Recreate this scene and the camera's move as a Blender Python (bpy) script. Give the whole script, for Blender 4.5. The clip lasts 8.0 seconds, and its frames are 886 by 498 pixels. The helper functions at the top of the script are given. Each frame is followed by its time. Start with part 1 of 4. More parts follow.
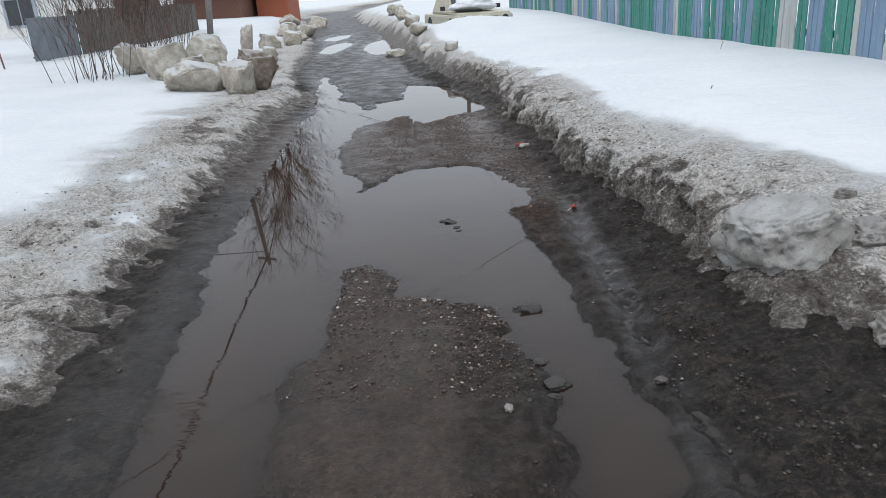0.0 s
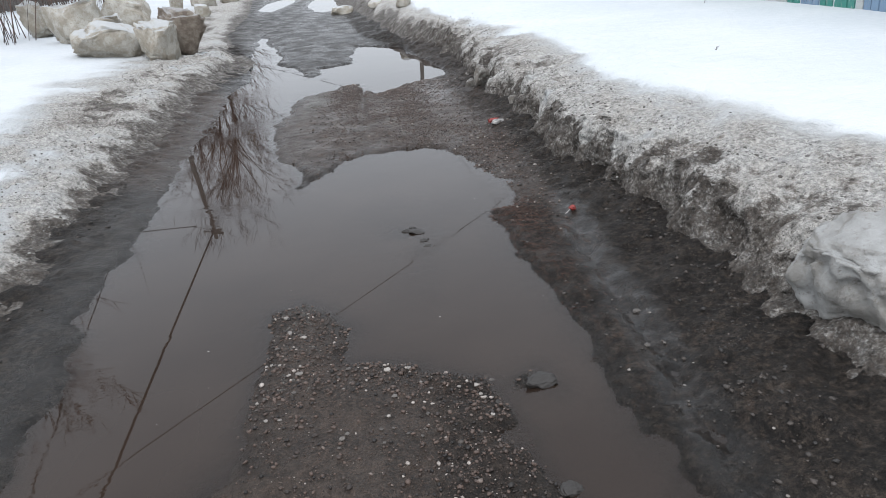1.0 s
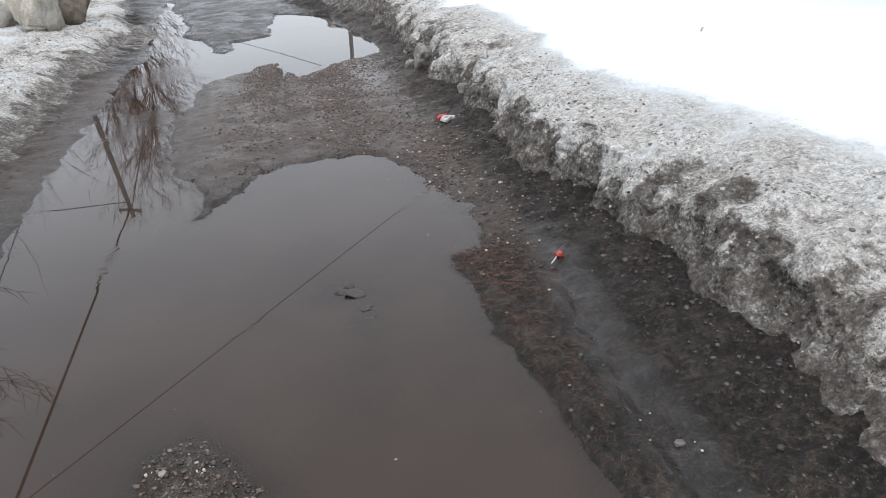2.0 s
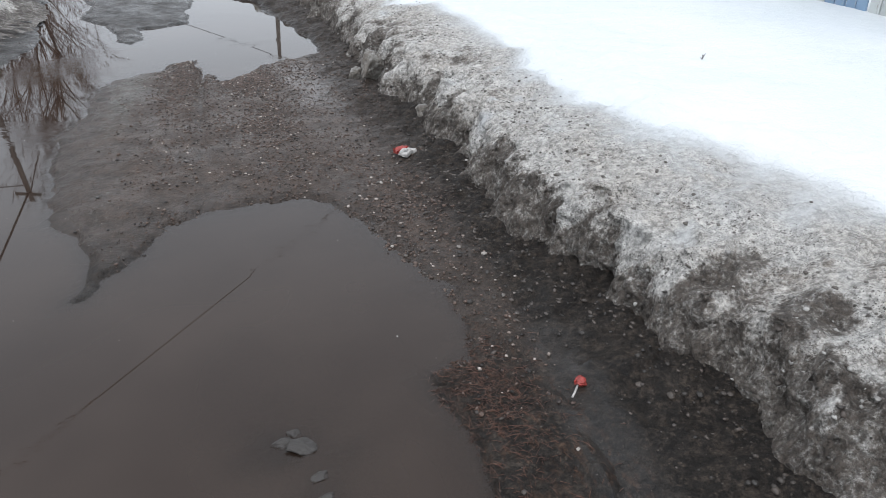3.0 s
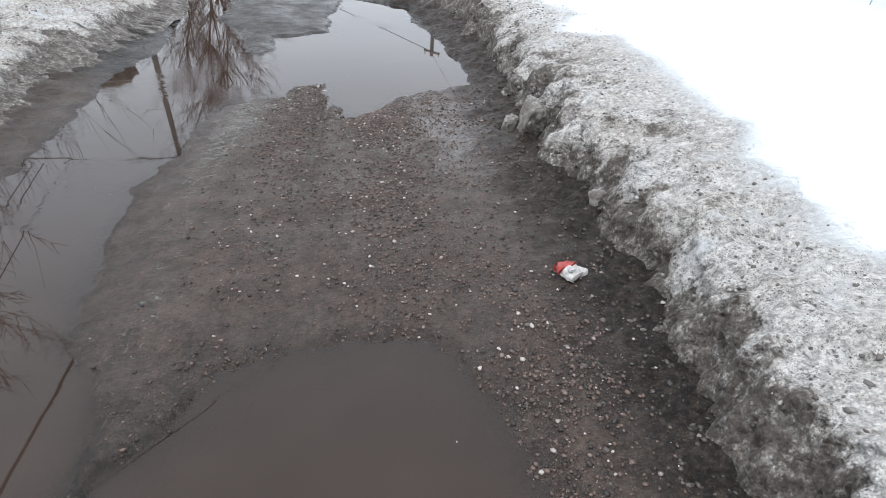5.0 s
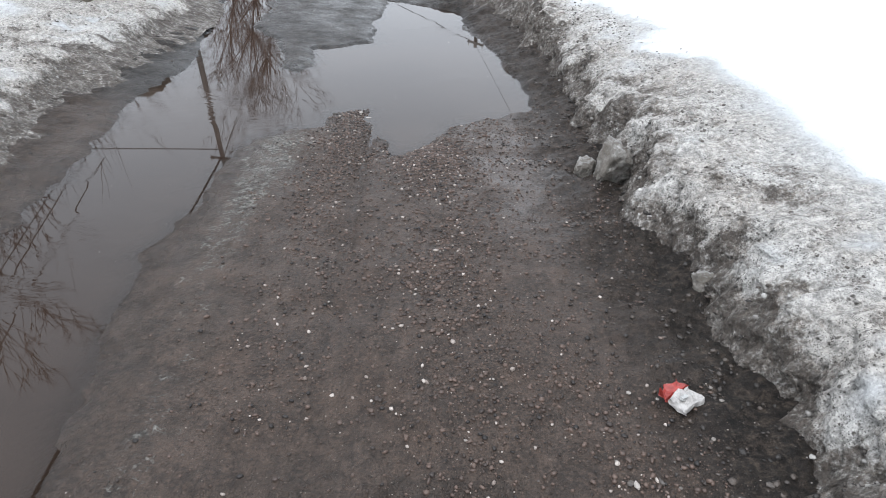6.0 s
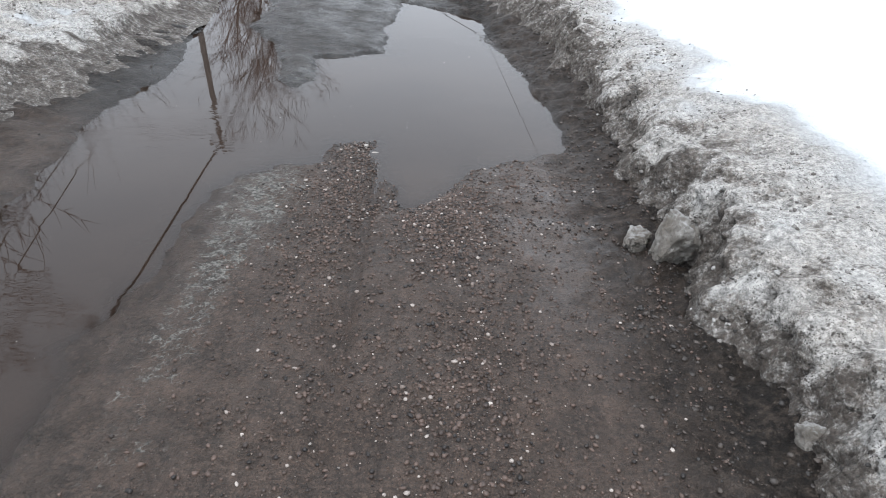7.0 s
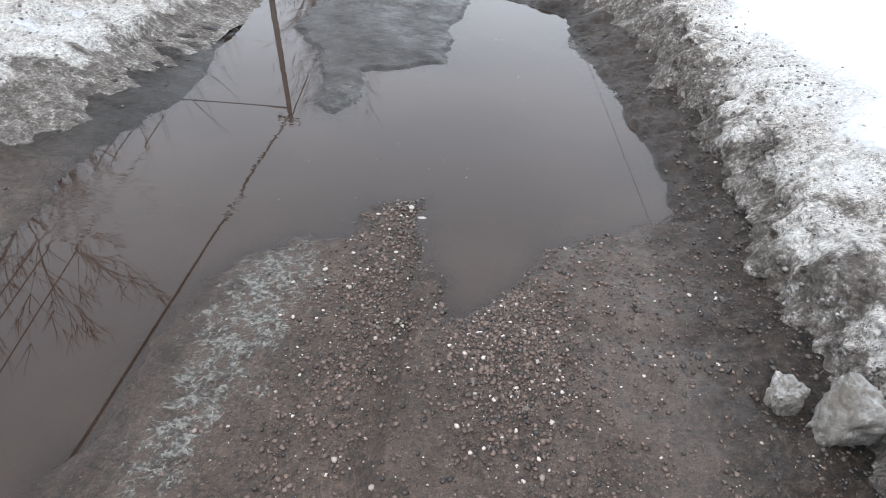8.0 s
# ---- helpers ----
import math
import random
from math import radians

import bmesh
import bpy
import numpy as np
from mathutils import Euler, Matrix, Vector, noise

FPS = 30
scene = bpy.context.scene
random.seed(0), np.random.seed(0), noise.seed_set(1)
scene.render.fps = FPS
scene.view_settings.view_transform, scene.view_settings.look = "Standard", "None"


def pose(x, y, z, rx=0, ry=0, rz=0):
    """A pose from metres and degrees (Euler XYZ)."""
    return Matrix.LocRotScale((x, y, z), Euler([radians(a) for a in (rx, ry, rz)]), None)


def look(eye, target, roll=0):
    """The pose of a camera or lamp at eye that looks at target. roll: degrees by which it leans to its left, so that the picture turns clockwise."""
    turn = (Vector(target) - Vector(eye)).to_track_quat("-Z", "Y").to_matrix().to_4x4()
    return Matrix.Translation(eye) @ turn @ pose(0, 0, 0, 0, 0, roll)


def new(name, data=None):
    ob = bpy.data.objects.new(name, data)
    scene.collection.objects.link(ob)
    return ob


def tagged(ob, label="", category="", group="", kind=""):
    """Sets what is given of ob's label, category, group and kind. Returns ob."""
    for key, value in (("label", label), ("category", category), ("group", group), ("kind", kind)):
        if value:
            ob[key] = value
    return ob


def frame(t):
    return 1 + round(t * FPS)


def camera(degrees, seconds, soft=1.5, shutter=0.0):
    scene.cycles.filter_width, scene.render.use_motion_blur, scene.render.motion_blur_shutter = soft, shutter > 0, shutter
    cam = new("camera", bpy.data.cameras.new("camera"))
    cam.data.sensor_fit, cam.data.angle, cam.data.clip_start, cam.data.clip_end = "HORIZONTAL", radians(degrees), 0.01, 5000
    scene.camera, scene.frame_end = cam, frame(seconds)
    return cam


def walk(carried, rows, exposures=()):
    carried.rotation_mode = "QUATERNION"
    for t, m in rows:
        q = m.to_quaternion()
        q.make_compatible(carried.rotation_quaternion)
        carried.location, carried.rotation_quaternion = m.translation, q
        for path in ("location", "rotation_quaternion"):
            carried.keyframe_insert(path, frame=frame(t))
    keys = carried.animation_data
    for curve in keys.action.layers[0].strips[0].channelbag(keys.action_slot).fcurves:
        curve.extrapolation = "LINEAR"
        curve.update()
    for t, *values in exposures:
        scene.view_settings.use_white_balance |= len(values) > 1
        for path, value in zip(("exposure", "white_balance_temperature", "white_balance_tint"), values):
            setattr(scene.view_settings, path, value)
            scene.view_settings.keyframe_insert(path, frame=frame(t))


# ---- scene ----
cam = camera(65.3, 8.0, soft=0.7)
PATH = [
    (0, (-0.01, -0.111, 1.514), (-0.019, 1.764, 0.819), -3.5),
    (0.5, (-0.016, 0.457, 1.479), (0.213, 2.287, 0.704), -2.4),
    (1, (-0.036, 1.028, 1.423), (0.074, 2.855, 0.615), -3.7),
    (1.5, (-0.033, 1.55, 1.434), (0.063, 3.337, 0.541), -0.9),
    (2, (0.006, 2.073, 1.421), (0.293, 3.828, 0.506), -2.6),
    (2.2, (0.028, 2.291, 1.413), (0.389, 4.032, 0.498), -2.6),
    (3.3, (-0.022, 3.26, 1.44), (0.486, 4.922, 0.449), 2.6),
    (3.5, (-0.029, 3.427, 1.428), (0.388, 5.097, 0.409), 2.9),
    (4, (0.162, 3.756, 1.399), (0.343, 5.436, 0.33), 0.7),
    (4.5, (0.134, 3.969, 1.445), (0.351, 5.686, 0.443), 1.3),
    (4.7, (0.129, 4.095, 1.419), (0.295, 5.837, 0.451), 3.2),
    (5.8, (0.108, 4.883, 1.464), (0.169, 6.582, 0.41), 1.6),
    (5.9, (0.077, 4.951, 1.466), (0.151, 6.677, 0.458), 1.6),
    (6, (0.041, 4.982, 1.47), (0.07, 6.702, 0.45), 2.8),
    (6.5, (0.03, 5.311, 1.457), (0.08, 7.053, 0.476), 4.7),
    (7, (-0.055, 5.719, 1.455), (-0.017, 7.426, 0.412), 6.0),
    (7.2, (-0.033, 5.888, 1.45), (0.05, 7.6, 0.419), 4.3),
    (7.3, (-0.026, 6.008, 1.439), (0.068, 7.712, 0.395), 4.2),
    (7.5, (-0.05, 6.213, 1.436), (-0.03, 7.937, 0.423), 4.9),
    (8, (-0.081, 6.683, 1.459), (-0.228, 8.322, 0.322), 4.8),
]
walk(cam, [(t, look(eye, target, roll)) for t, eye, target, roll in PATH],
     [(0, 0.40, 6120, 10), (1, 0.68, 6160, 10), (2, 1.02, 6170, 10), (3.5, 0.68, 6140, 10), (4, 0.98, 6140, 10), (4.5, 1.12, 6110, 10), (6.5, 1.14, 6090, 10), (7, 1.11, 6075, 10), (7.5, 1.22, 6060, 10), (8, 1.48, 6040, 10)])

# ---------- world and light ----------
SUN_EL, SUN_AZ = radians(70), radians(200)
world = bpy.data.worlds.new("overcast_sky")
scene.world = world
world.use_nodes = True
wn, wl = world.node_tree.nodes, world.node_tree.links
sky = wn.new("ShaderNodeTexSky")
sky.sky_type, sky.sun_disc = "NISHITA", False
sky.sun_elevation, sky.sun_rotation, sky.dust_density, sky.ozone_density = SUN_EL, SUN_AZ, 5.0, 1.0
grey = wn.new("ShaderNodeHueSaturation")
grey.inputs["Saturation"].default_value = 0.22
wl.new(sky.outputs["Color"], grey.inputs["Color"])
cloud = wn.new("ShaderNodeMix")  # an even cloud deck over most of the sky
cloud.data_type = "RGBA"
cloud.inputs["Factor"].default_value, cloud.inputs["B"].default_value = 0.8, (3.9, 4.05, 4.2, 1)
wl.new(grey.outputs["Color"], cloud.inputs["A"])
wl.new(cloud.outputs["Result"], wn["Background"].inputs["Color"])
wn["Background"].inputs["Strength"].default_value = 0.25
sun = new("sun", bpy.data.lights.new("sun", "SUN"))
sun.data.energy, sun.data.angle, sun.data.color = 0.5, radians(15), (1.0, 0.97, 0.93)
sun.matrix_world = look((0, 0, 0), (-math.sin(SUN_AZ) * math.cos(SUN_EL), -math.cos(SUN_AZ) * math.cos(SUN_EL), -math.sin(SUN_EL)))


# ---------- shapes: noise, lines, grids ----------
def lattice(seed):
    return np.random.RandomState(seed).rand(256, 256).astype(np.float32)


TABLES = [lattice(100 + i) for i in range(8)]


def vnoise(x, y, size, seed=0):
    """Smooth noise from -1 to 1 with bumps of that size in metres."""
    tab = TABLES[seed % 8]
    u, v = np.asarray(x) / size + 17.3 * seed + 512, np.asarray(y) / size + 9.1 * seed + 512
    i, j = np.floor(u).astype(int), np.floor(v).astype(int)
    f, g = u - i, v - j
    f, g = f * f * (3 - 2 * f), g * g * (3 - 2 * g)
    a, b = tab[i % 256, j % 256], tab[(i + 1) % 256, j % 256]
    c, d = tab[i % 256, (j + 1) % 256], tab[(i + 1) % 256, (j + 1) % 256]
    return ((a * (1 - f) + b * f) * (1 - g) + (c * (1 - f) + d * f) * g) * 2 - 1


def fbm(x, y, size, seed=0, octaves=4, fall=0.55):
    out, amp = 0, 1.0
    for k in range(octaves):
        out = out + amp * vnoise(x, y, size / 2.03 ** k, seed + k)
        amp *= fall
    return out


def step(a, b, v):
    s = np.clip((v - a) / (b - a), 0, 1)
    return s * s * (3 - 2 * s)


def along(pairs, y):
    """The x of a line running up the road at y, from (y, x) pairs."""
    ys, xs = zip(*pairs)
    return np.interp(y, ys, xs)


def inside_distance(x, y, outline):
    """Signed distance to a closed outline, positive inside."""
    best = np.full(np.shape(x), 1e9)
    odd = np.zeros(np.shape(x), bool)
    n = len(outline)
    for k in range(n):
        (ax, ay), (bx, by) = outline[k], outline[(k + 1) % n]
        dx, dy = bx - ax, by - ay
        s = np.clip(((x - ax) * dx + (y - ay) * dy) / (dx * dx + dy * dy + 1e-9), 0, 1)
        best = np.minimum(best, (x - ax - s * dx) ** 2 + (y - ay - s * dy) ** 2)
        cross = (ay > y) != (by > y)
        if abs(dy) > 1e-9:
            odd ^= cross & (x < ax + (y - ay) / dy * dx)
    return np.where(odd, 1, -1) * np.sqrt(best)


# ---------- plan of the road: water lies at z = 0 ----------
# the middle hump between the ruts where the walk begins
HUMP = [(-0.67, -3), (-0.67, 1.74), (-0.74, 2.36), (-0.61, 2.83), (-0.59, 3.22), (-0.63, 3.7), (-0.50, 3.81), (-0.34, 3.56), (-0.28, 3.25),
        (-0.05, 3.21), (0.20, 3.07), (0.31, 2.84), (0.31, 2.56), (0.41, 2.32), (0.35, 2.12), (0.39, 1.65), (0.39, -3)]
# the strip along the bank and the gravel hump that reaches across from it
SHORE = [(0.60, -3), (0.69, 1.62), (0.77, 1.86), (0.74, 2.1), (0.67, 2.38), (0.70, 2.62), (0.63, 2.8), (0.63, 3.34), (0.55, 3.8), (0.52, 4.25), (0.45, 4.73),
         (0.61, 4.82), (0.69, 4.95), (0.68, 5.18), (0.61, 5.42), (0.50, 5.65), (0.45, 5.9), (0.34, 6.11), (0.15, 6.18), (-0.23, 6.11), (-0.40, 6.0), (-0.47, 5.81)]
GRAVEL_HUMP = [(-0.69, 5.46), (-0.70, 5.75), (-0.83, 6.05), (-0.97, 6.18), (-0.96, 6.5), (-1.05, 6.93), (-1.09, 7.38), (-1.04, 7.7), (-1.04, 8.1), (-0.97, 8.55),
               (-0.79, 8.78), (-0.67, 8.82), (-0.61, 9.04), (-0.40, 9.12), (-0.29, 8.68), (-0.17, 8.42), (-0.05, 8.5), (0.14, 8.93), (0.45, 9.1), (0.62, 9.2),
               (0.68, 9.45), (0.60, 9.95), (0.47, 10.6), (0.26, 11.4), (0.24, 12.05), (-0.54, 12.5)]
FAR_HUMP = [(-0.56, 11.3), (-0.52, 10.73), (-0.72, 10.6), (-0.96, 10.45), (-0.90, 10.1), (-0.94, 9.8), (-1.10, 9.94), (-1.18, 10.4), (-1.36, 10.82),
            (-1.57, 11.1), (-1.62, 11.9), (-1.85, 12.9), (-2.05, 13.5), (-2.25, 14.5), (-30, 90), (40, 90), (40, -3)]
RIGHT_LAND = SHORE + GRAVEL_HUMP + FAR_HUMP
LEFT_SHORE = [(-3, -1.1), (1.0, -1.15), (1.78, -1.19), (2.13, -1.21), (2.7, -1.31), (3.35, -1.36), (3.8, -1.49), (4.77, -1.50), (5.4, -1.60), (6.25, -1.68), (7.5, -1.71),
              (8.6, -1.80), (9.2, -1.82), (9.8, -1.74), (10.5, -1.84), (11.6, -2.08), (14.3, -2.30), (24, -3.4), (60, -9.5)]
LEFT_FOOT = [(-3, -1.78), (2.1, -1.72), (2.7, -1.66), (3.8, -1.83), (5.6, -1.97), (6.7, -2.02), (8.2, -2.13), (9.3, -2.16), (10.3, -2.10), (11.3, -2.12), (12.5, -2.40), (15, -2.95),
             (25, -4.2), (60, -10.5)]
RIGHT_FOOT = [(-3, 1.7), (1.5, 1.35), (1.9, 1.16), (2.26, 1.05), (2.74, 1.04), (3.1, 1.16), (3.5, 1.30), (4.2, 1.28), (4.6, 1.22), (5.0, 1.15), (5.24, 1.08), (5.5, 1.04), (6.0, 1.00), (6.4, 0.99), (6.85, 0.95),
              (7.65, 0.85), (8.4, 0.83), (9.6, 0.82), (11.1, 0.62), (13.7, -0.25), (25, -1.4), (60, -6.5)]
RIGHT_CREST = [(-3, 2.2), (2.2, 1.95), (2.7, 1.65), (3.0, 1.56), (3.6, 1.52), (4.3, 1.38), (4.9, 1.30), (5.15, 1.24), (5.35, 1.19), (5.6, 1.15), (6.1, 1.17), (6.5, 1.17), (7.2, 1.13),
               (7.5, 1.06), (8.0, 1.06), (8.7, 1.02), (9.4, 1.02), (10.1, 1.0), (10.6, 0.9), (11.6, 0.8), (13.7, 0.15), (16, -0.1), (25, -1.0), (60, -6)]


def land_distance(x, y):
    """How far inside the dry land a place lies; negative under water."""
    d = np.maximum(inside_distance(x, y, HUMP), inside_distance(x, y, RIGHT_LAND))
    d = np.maximum(d, along(LEFT_SHORE, y) - x)
    for cx, cy, rx, ry in ((0.39, 3.02, 0.055, 0.045), (0.02, 4.50, 0.06, 0.05), (0.075, 4.35, 0.03, 0.07)):  # clods in the water
        d = np.maximum(d, 0.6 * rx * (1 - np.hypot((x - cx) / rx, (y - cy) / ry)))
    for cx, cy, rx, ry in ((-1.5, 23.5, 0.75, 3.6), (-3.25, 23.5, 0.45, 2.4), (-3.9, 29.0, 0.45, 2.0)):  # far puddles
        d = np.minimum(d, 0.6 * rx * (np.hypot((x - cx) / rx, (y - cy) / ry) - 1))
    wob = 0.035 * fbm(x, y, 0.16, 2, 3) + 0.02 * vnoise(x, y, 0.45, 5)
    return d + wob * np.clip(1.2 - np.abs(d) / 0.4, 0, 1)


def mud_rough(x, y):
    """1 where the mud is churned and cloddy, 0 where wheels and water smoothed it."""
    right = step(-0.42, -0.12, x - along(RIGHT_FOOT, y)) + 0.8 * step(0.95, 0.6, np.abs(x - 0.75)) * step(5.2, 4.5, y) * (0.45 + 0.55 * step(0.05, 0.14, np.abs(x - 0.85 - 0.02 * (y - 3))))
    left = step(0.28, 0.02, x - along(LEFT_FOOT, y))
    return np.clip(np.maximum(right, 0.9 * left), 0, 1)


def ground_height(x, y):
    d = land_distance(x, y)
    up = 0.008 + 0.045 * (1 - np.exp(-np.maximum(d, 0) / 0.28))
    h = np.where(d > 0, up * np.clip(d / 0.03, 0, 1), -0.075 * (1 - np.exp(np.minimum(d, 0) / 0.22)))
    rough = mud_rough(x, y)
    on = np.clip(d / 0.06 + 0.35, 0, 1)
    h = h + on * (0.004 + 0.016 * rough) * fbm(x, y, 0.12, 1, 4, 0.6) + 0.007 * on * rough * vnoise(x, y, 0.045, 3) + 0.006 * on * vnoise(x, y, 0.6, 6)
    # wheel grooves along the gravel hump
    for gx, w in ((-0.30, 0.03), (0.88, 0.05)):
        lim = step(6.3, 7.5, y) * step(9.2, 8.4, y) if gx < 0 else step(5.2, 4.0, y)
        h = h - 0.028 * lim * np.exp(-(((x - gx - 0.03 * np.sin(y * 1.3)) / w) ** 2)) * (d > 0)
    # a low pile of loose gravel
    h = h + 0.03 * np.exp(-(((x + 0.02) / 0.11) ** 2) - ((y - 8.3) / 0.22) ** 2)
    side = np.maximum(x - along(RIGHT_FOOT, y) + 0.25, 0.3 * (along(LEFT_FOOT, y) + 0.2 - x))
    h = h + 0.13 * np.clip(side, 0, 0.7)
    return h


def right_snow_height(x, y):
    xf, xc = along(RIGHT_FOOT, y), along(RIGHT_CREST, y)
    wob = 0.05 * fbm(x, y, 0.3, 3, 3) + 0.03 * vnoise(x, y, 0.09, 1)
    s = (x - xf + wob) / np.maximum(xc - xf, 0.12)
    near = step(2.3, 3.4, y)
    face = 0.02 + (0.16 + 0.12 * near) * step(0.0, 1.15, s)
    back = np.maximum(x - xc, 0)
    z = face + 0.17 * (1 - np.exp(-back / 0.45)) + 0.05 * np.clip(back / 4, 0, 1)
    z = z - np.clip(-s, 0, 1) * 0.25
    lump = np.exp(-back / 0.9) * np.clip(s + 0.2, 0, 1)
    z = z + lump * (0.036 * fbm(x, y, 0.25, 4, 3, 0.55) + 0.010 * fbm(x, y, 0.08, 2, 2, 0.7)) + lump * (0.045 * (0.45 - np.abs(vnoise(x, y, 0.20, 7))) + 0.016 * (0.45 - np.abs(vnoise(x, y, 0.085, 6)))) + 0.018 * vnoise(x, y, 1.1, 5) + 0.003 * fbm(x, y, 0.16, 6, 2)
    # hollow under a melted lip
    z = z - 0.13 * np.exp(-(((x - 1.1) / 0.08) ** 2) - ((y - 4.72) / 0.13) ** 2)
    z = z + 0.30 * np.exp(-(((x - 1.0) / 1.3) ** 2) - ((y - 19.8) / 1.3) ** 2)
    far = step(14, 24, y)
    return z + far * (0.12 + 0.12 * np.clip(back / 3, 0, 1))


def left_snow_height(x, y):
    xf = along(LEFT_FOOT, y)
    b = xf - x + 0.05 * fbm(x, y, 0.35, 1, 3) + 0.02 * vnoise(x, y, 0.1, 3)
    back = np.maximum(b, 0)
    z = 0.045 + 0.06 * step(0, 0.25, b) + 0.20 * (1 - np.exp(-back / 1.5)) + 0.06 * np.clip((back - 1.5) / 4, 0, 1) - np.clip(-b, 0, 1) * 0.3
    dirty = np.exp(-((back - 0.6) / 0.6) ** 2)
    z = z + dirty * (0.026 * fbm(x, y, 0.22, 5, 4, 0.65) + 0.03 * (0.45 - np.abs(vnoise(x, y * 0.6, 0.11, 7))) + 0.012 * fbm(x * 0.6 - y * 0.3, y * 0.6 + 0.3 * x, 0.07, 3, 3, 0.7)) + 0.02 * vnoise(x, y, 1.3, 2)
    z = z + 0.45 * step(24, 40, y) * step(0.2, 1.6, back)
    # a rut's ridge along the edge
    z = z + 0.03 * np.exp(-(((back - 0.32) / 0.13) ** 2)) * (1 + 0.5 * vnoise(x, y, 0.5, 4))
    return z


def axis(fine_from, fine_to, pitch, low, high, grow=1.22):
    mid = list(np.arange(fine_from, fine_to, pitch))
    out, v, s = [], fine_to, pitch
    while v < high:
        out.append(v)
        s *= grow
        v += s
    back, v, s = [], fine_from, pitch
    while v > low:
        s *= grow
        v -= s
        back.append(v)
    return np.array(back[::-1] + mid + out)


def sheet(name, xs, ys, height, keep=None, layers=None, push=None):
    """A ground sheet over the grid xs, ys; layers gives named masks for its material."""
    X, Y = np.meshgrid(xs, ys)
    Z = height(X, Y)
    nx, ny = len(xs), len(ys)
    co = np.stack([X + push(X, Y, Z) if push else X, Y, Z], -1).reshape(-1, 3).astype(np.float32)
    i, j = np.meshgrid(np.arange(nx - 1), np.arange(ny - 1))
    a = (j * nx + i).ravel()
    quads = np.stack([a, a + 1, a + nx + 1, a + nx], -1)
    if keep is not None:
        ok = keep(X, Y, Z).ravel()
        quads = quads[ok[quads].any(1)]
        used = np.unique(quads)
        remap = np.full(nx * ny, -1)
        remap[used] = np.arange(len(used))
        quads, co = remap[quads], co[used]
    else:
        used = np.arange(nx * ny)
    me = bpy.data.meshes.new(name)
    me.vertices.add(len(co))
    me.vertices.foreach_set("co", co.ravel())
    me.loops.add(quads.size)
    me.loops.foreach_set("vertex_index", quads.ravel().astype(np.int32))
    me.polygons.add(len(quads))
    me.polygons.foreach_set("loop_start", (np.arange(len(quads)) * 4).astype(np.int32))
    me.polygons.foreach_set("use_smooth", np.ones(len(quads), bool))
    me.update(calc_edges=True)
    for key, fn in (layers or {}).items():
        at = me.attributes.new(key, "FLOAT", "POINT")
        at.data.foreach_set("value", np.clip(fn(X, Y, Z), 0, 1).ravel()[used].astype(np.float32))
    return new(name, me)


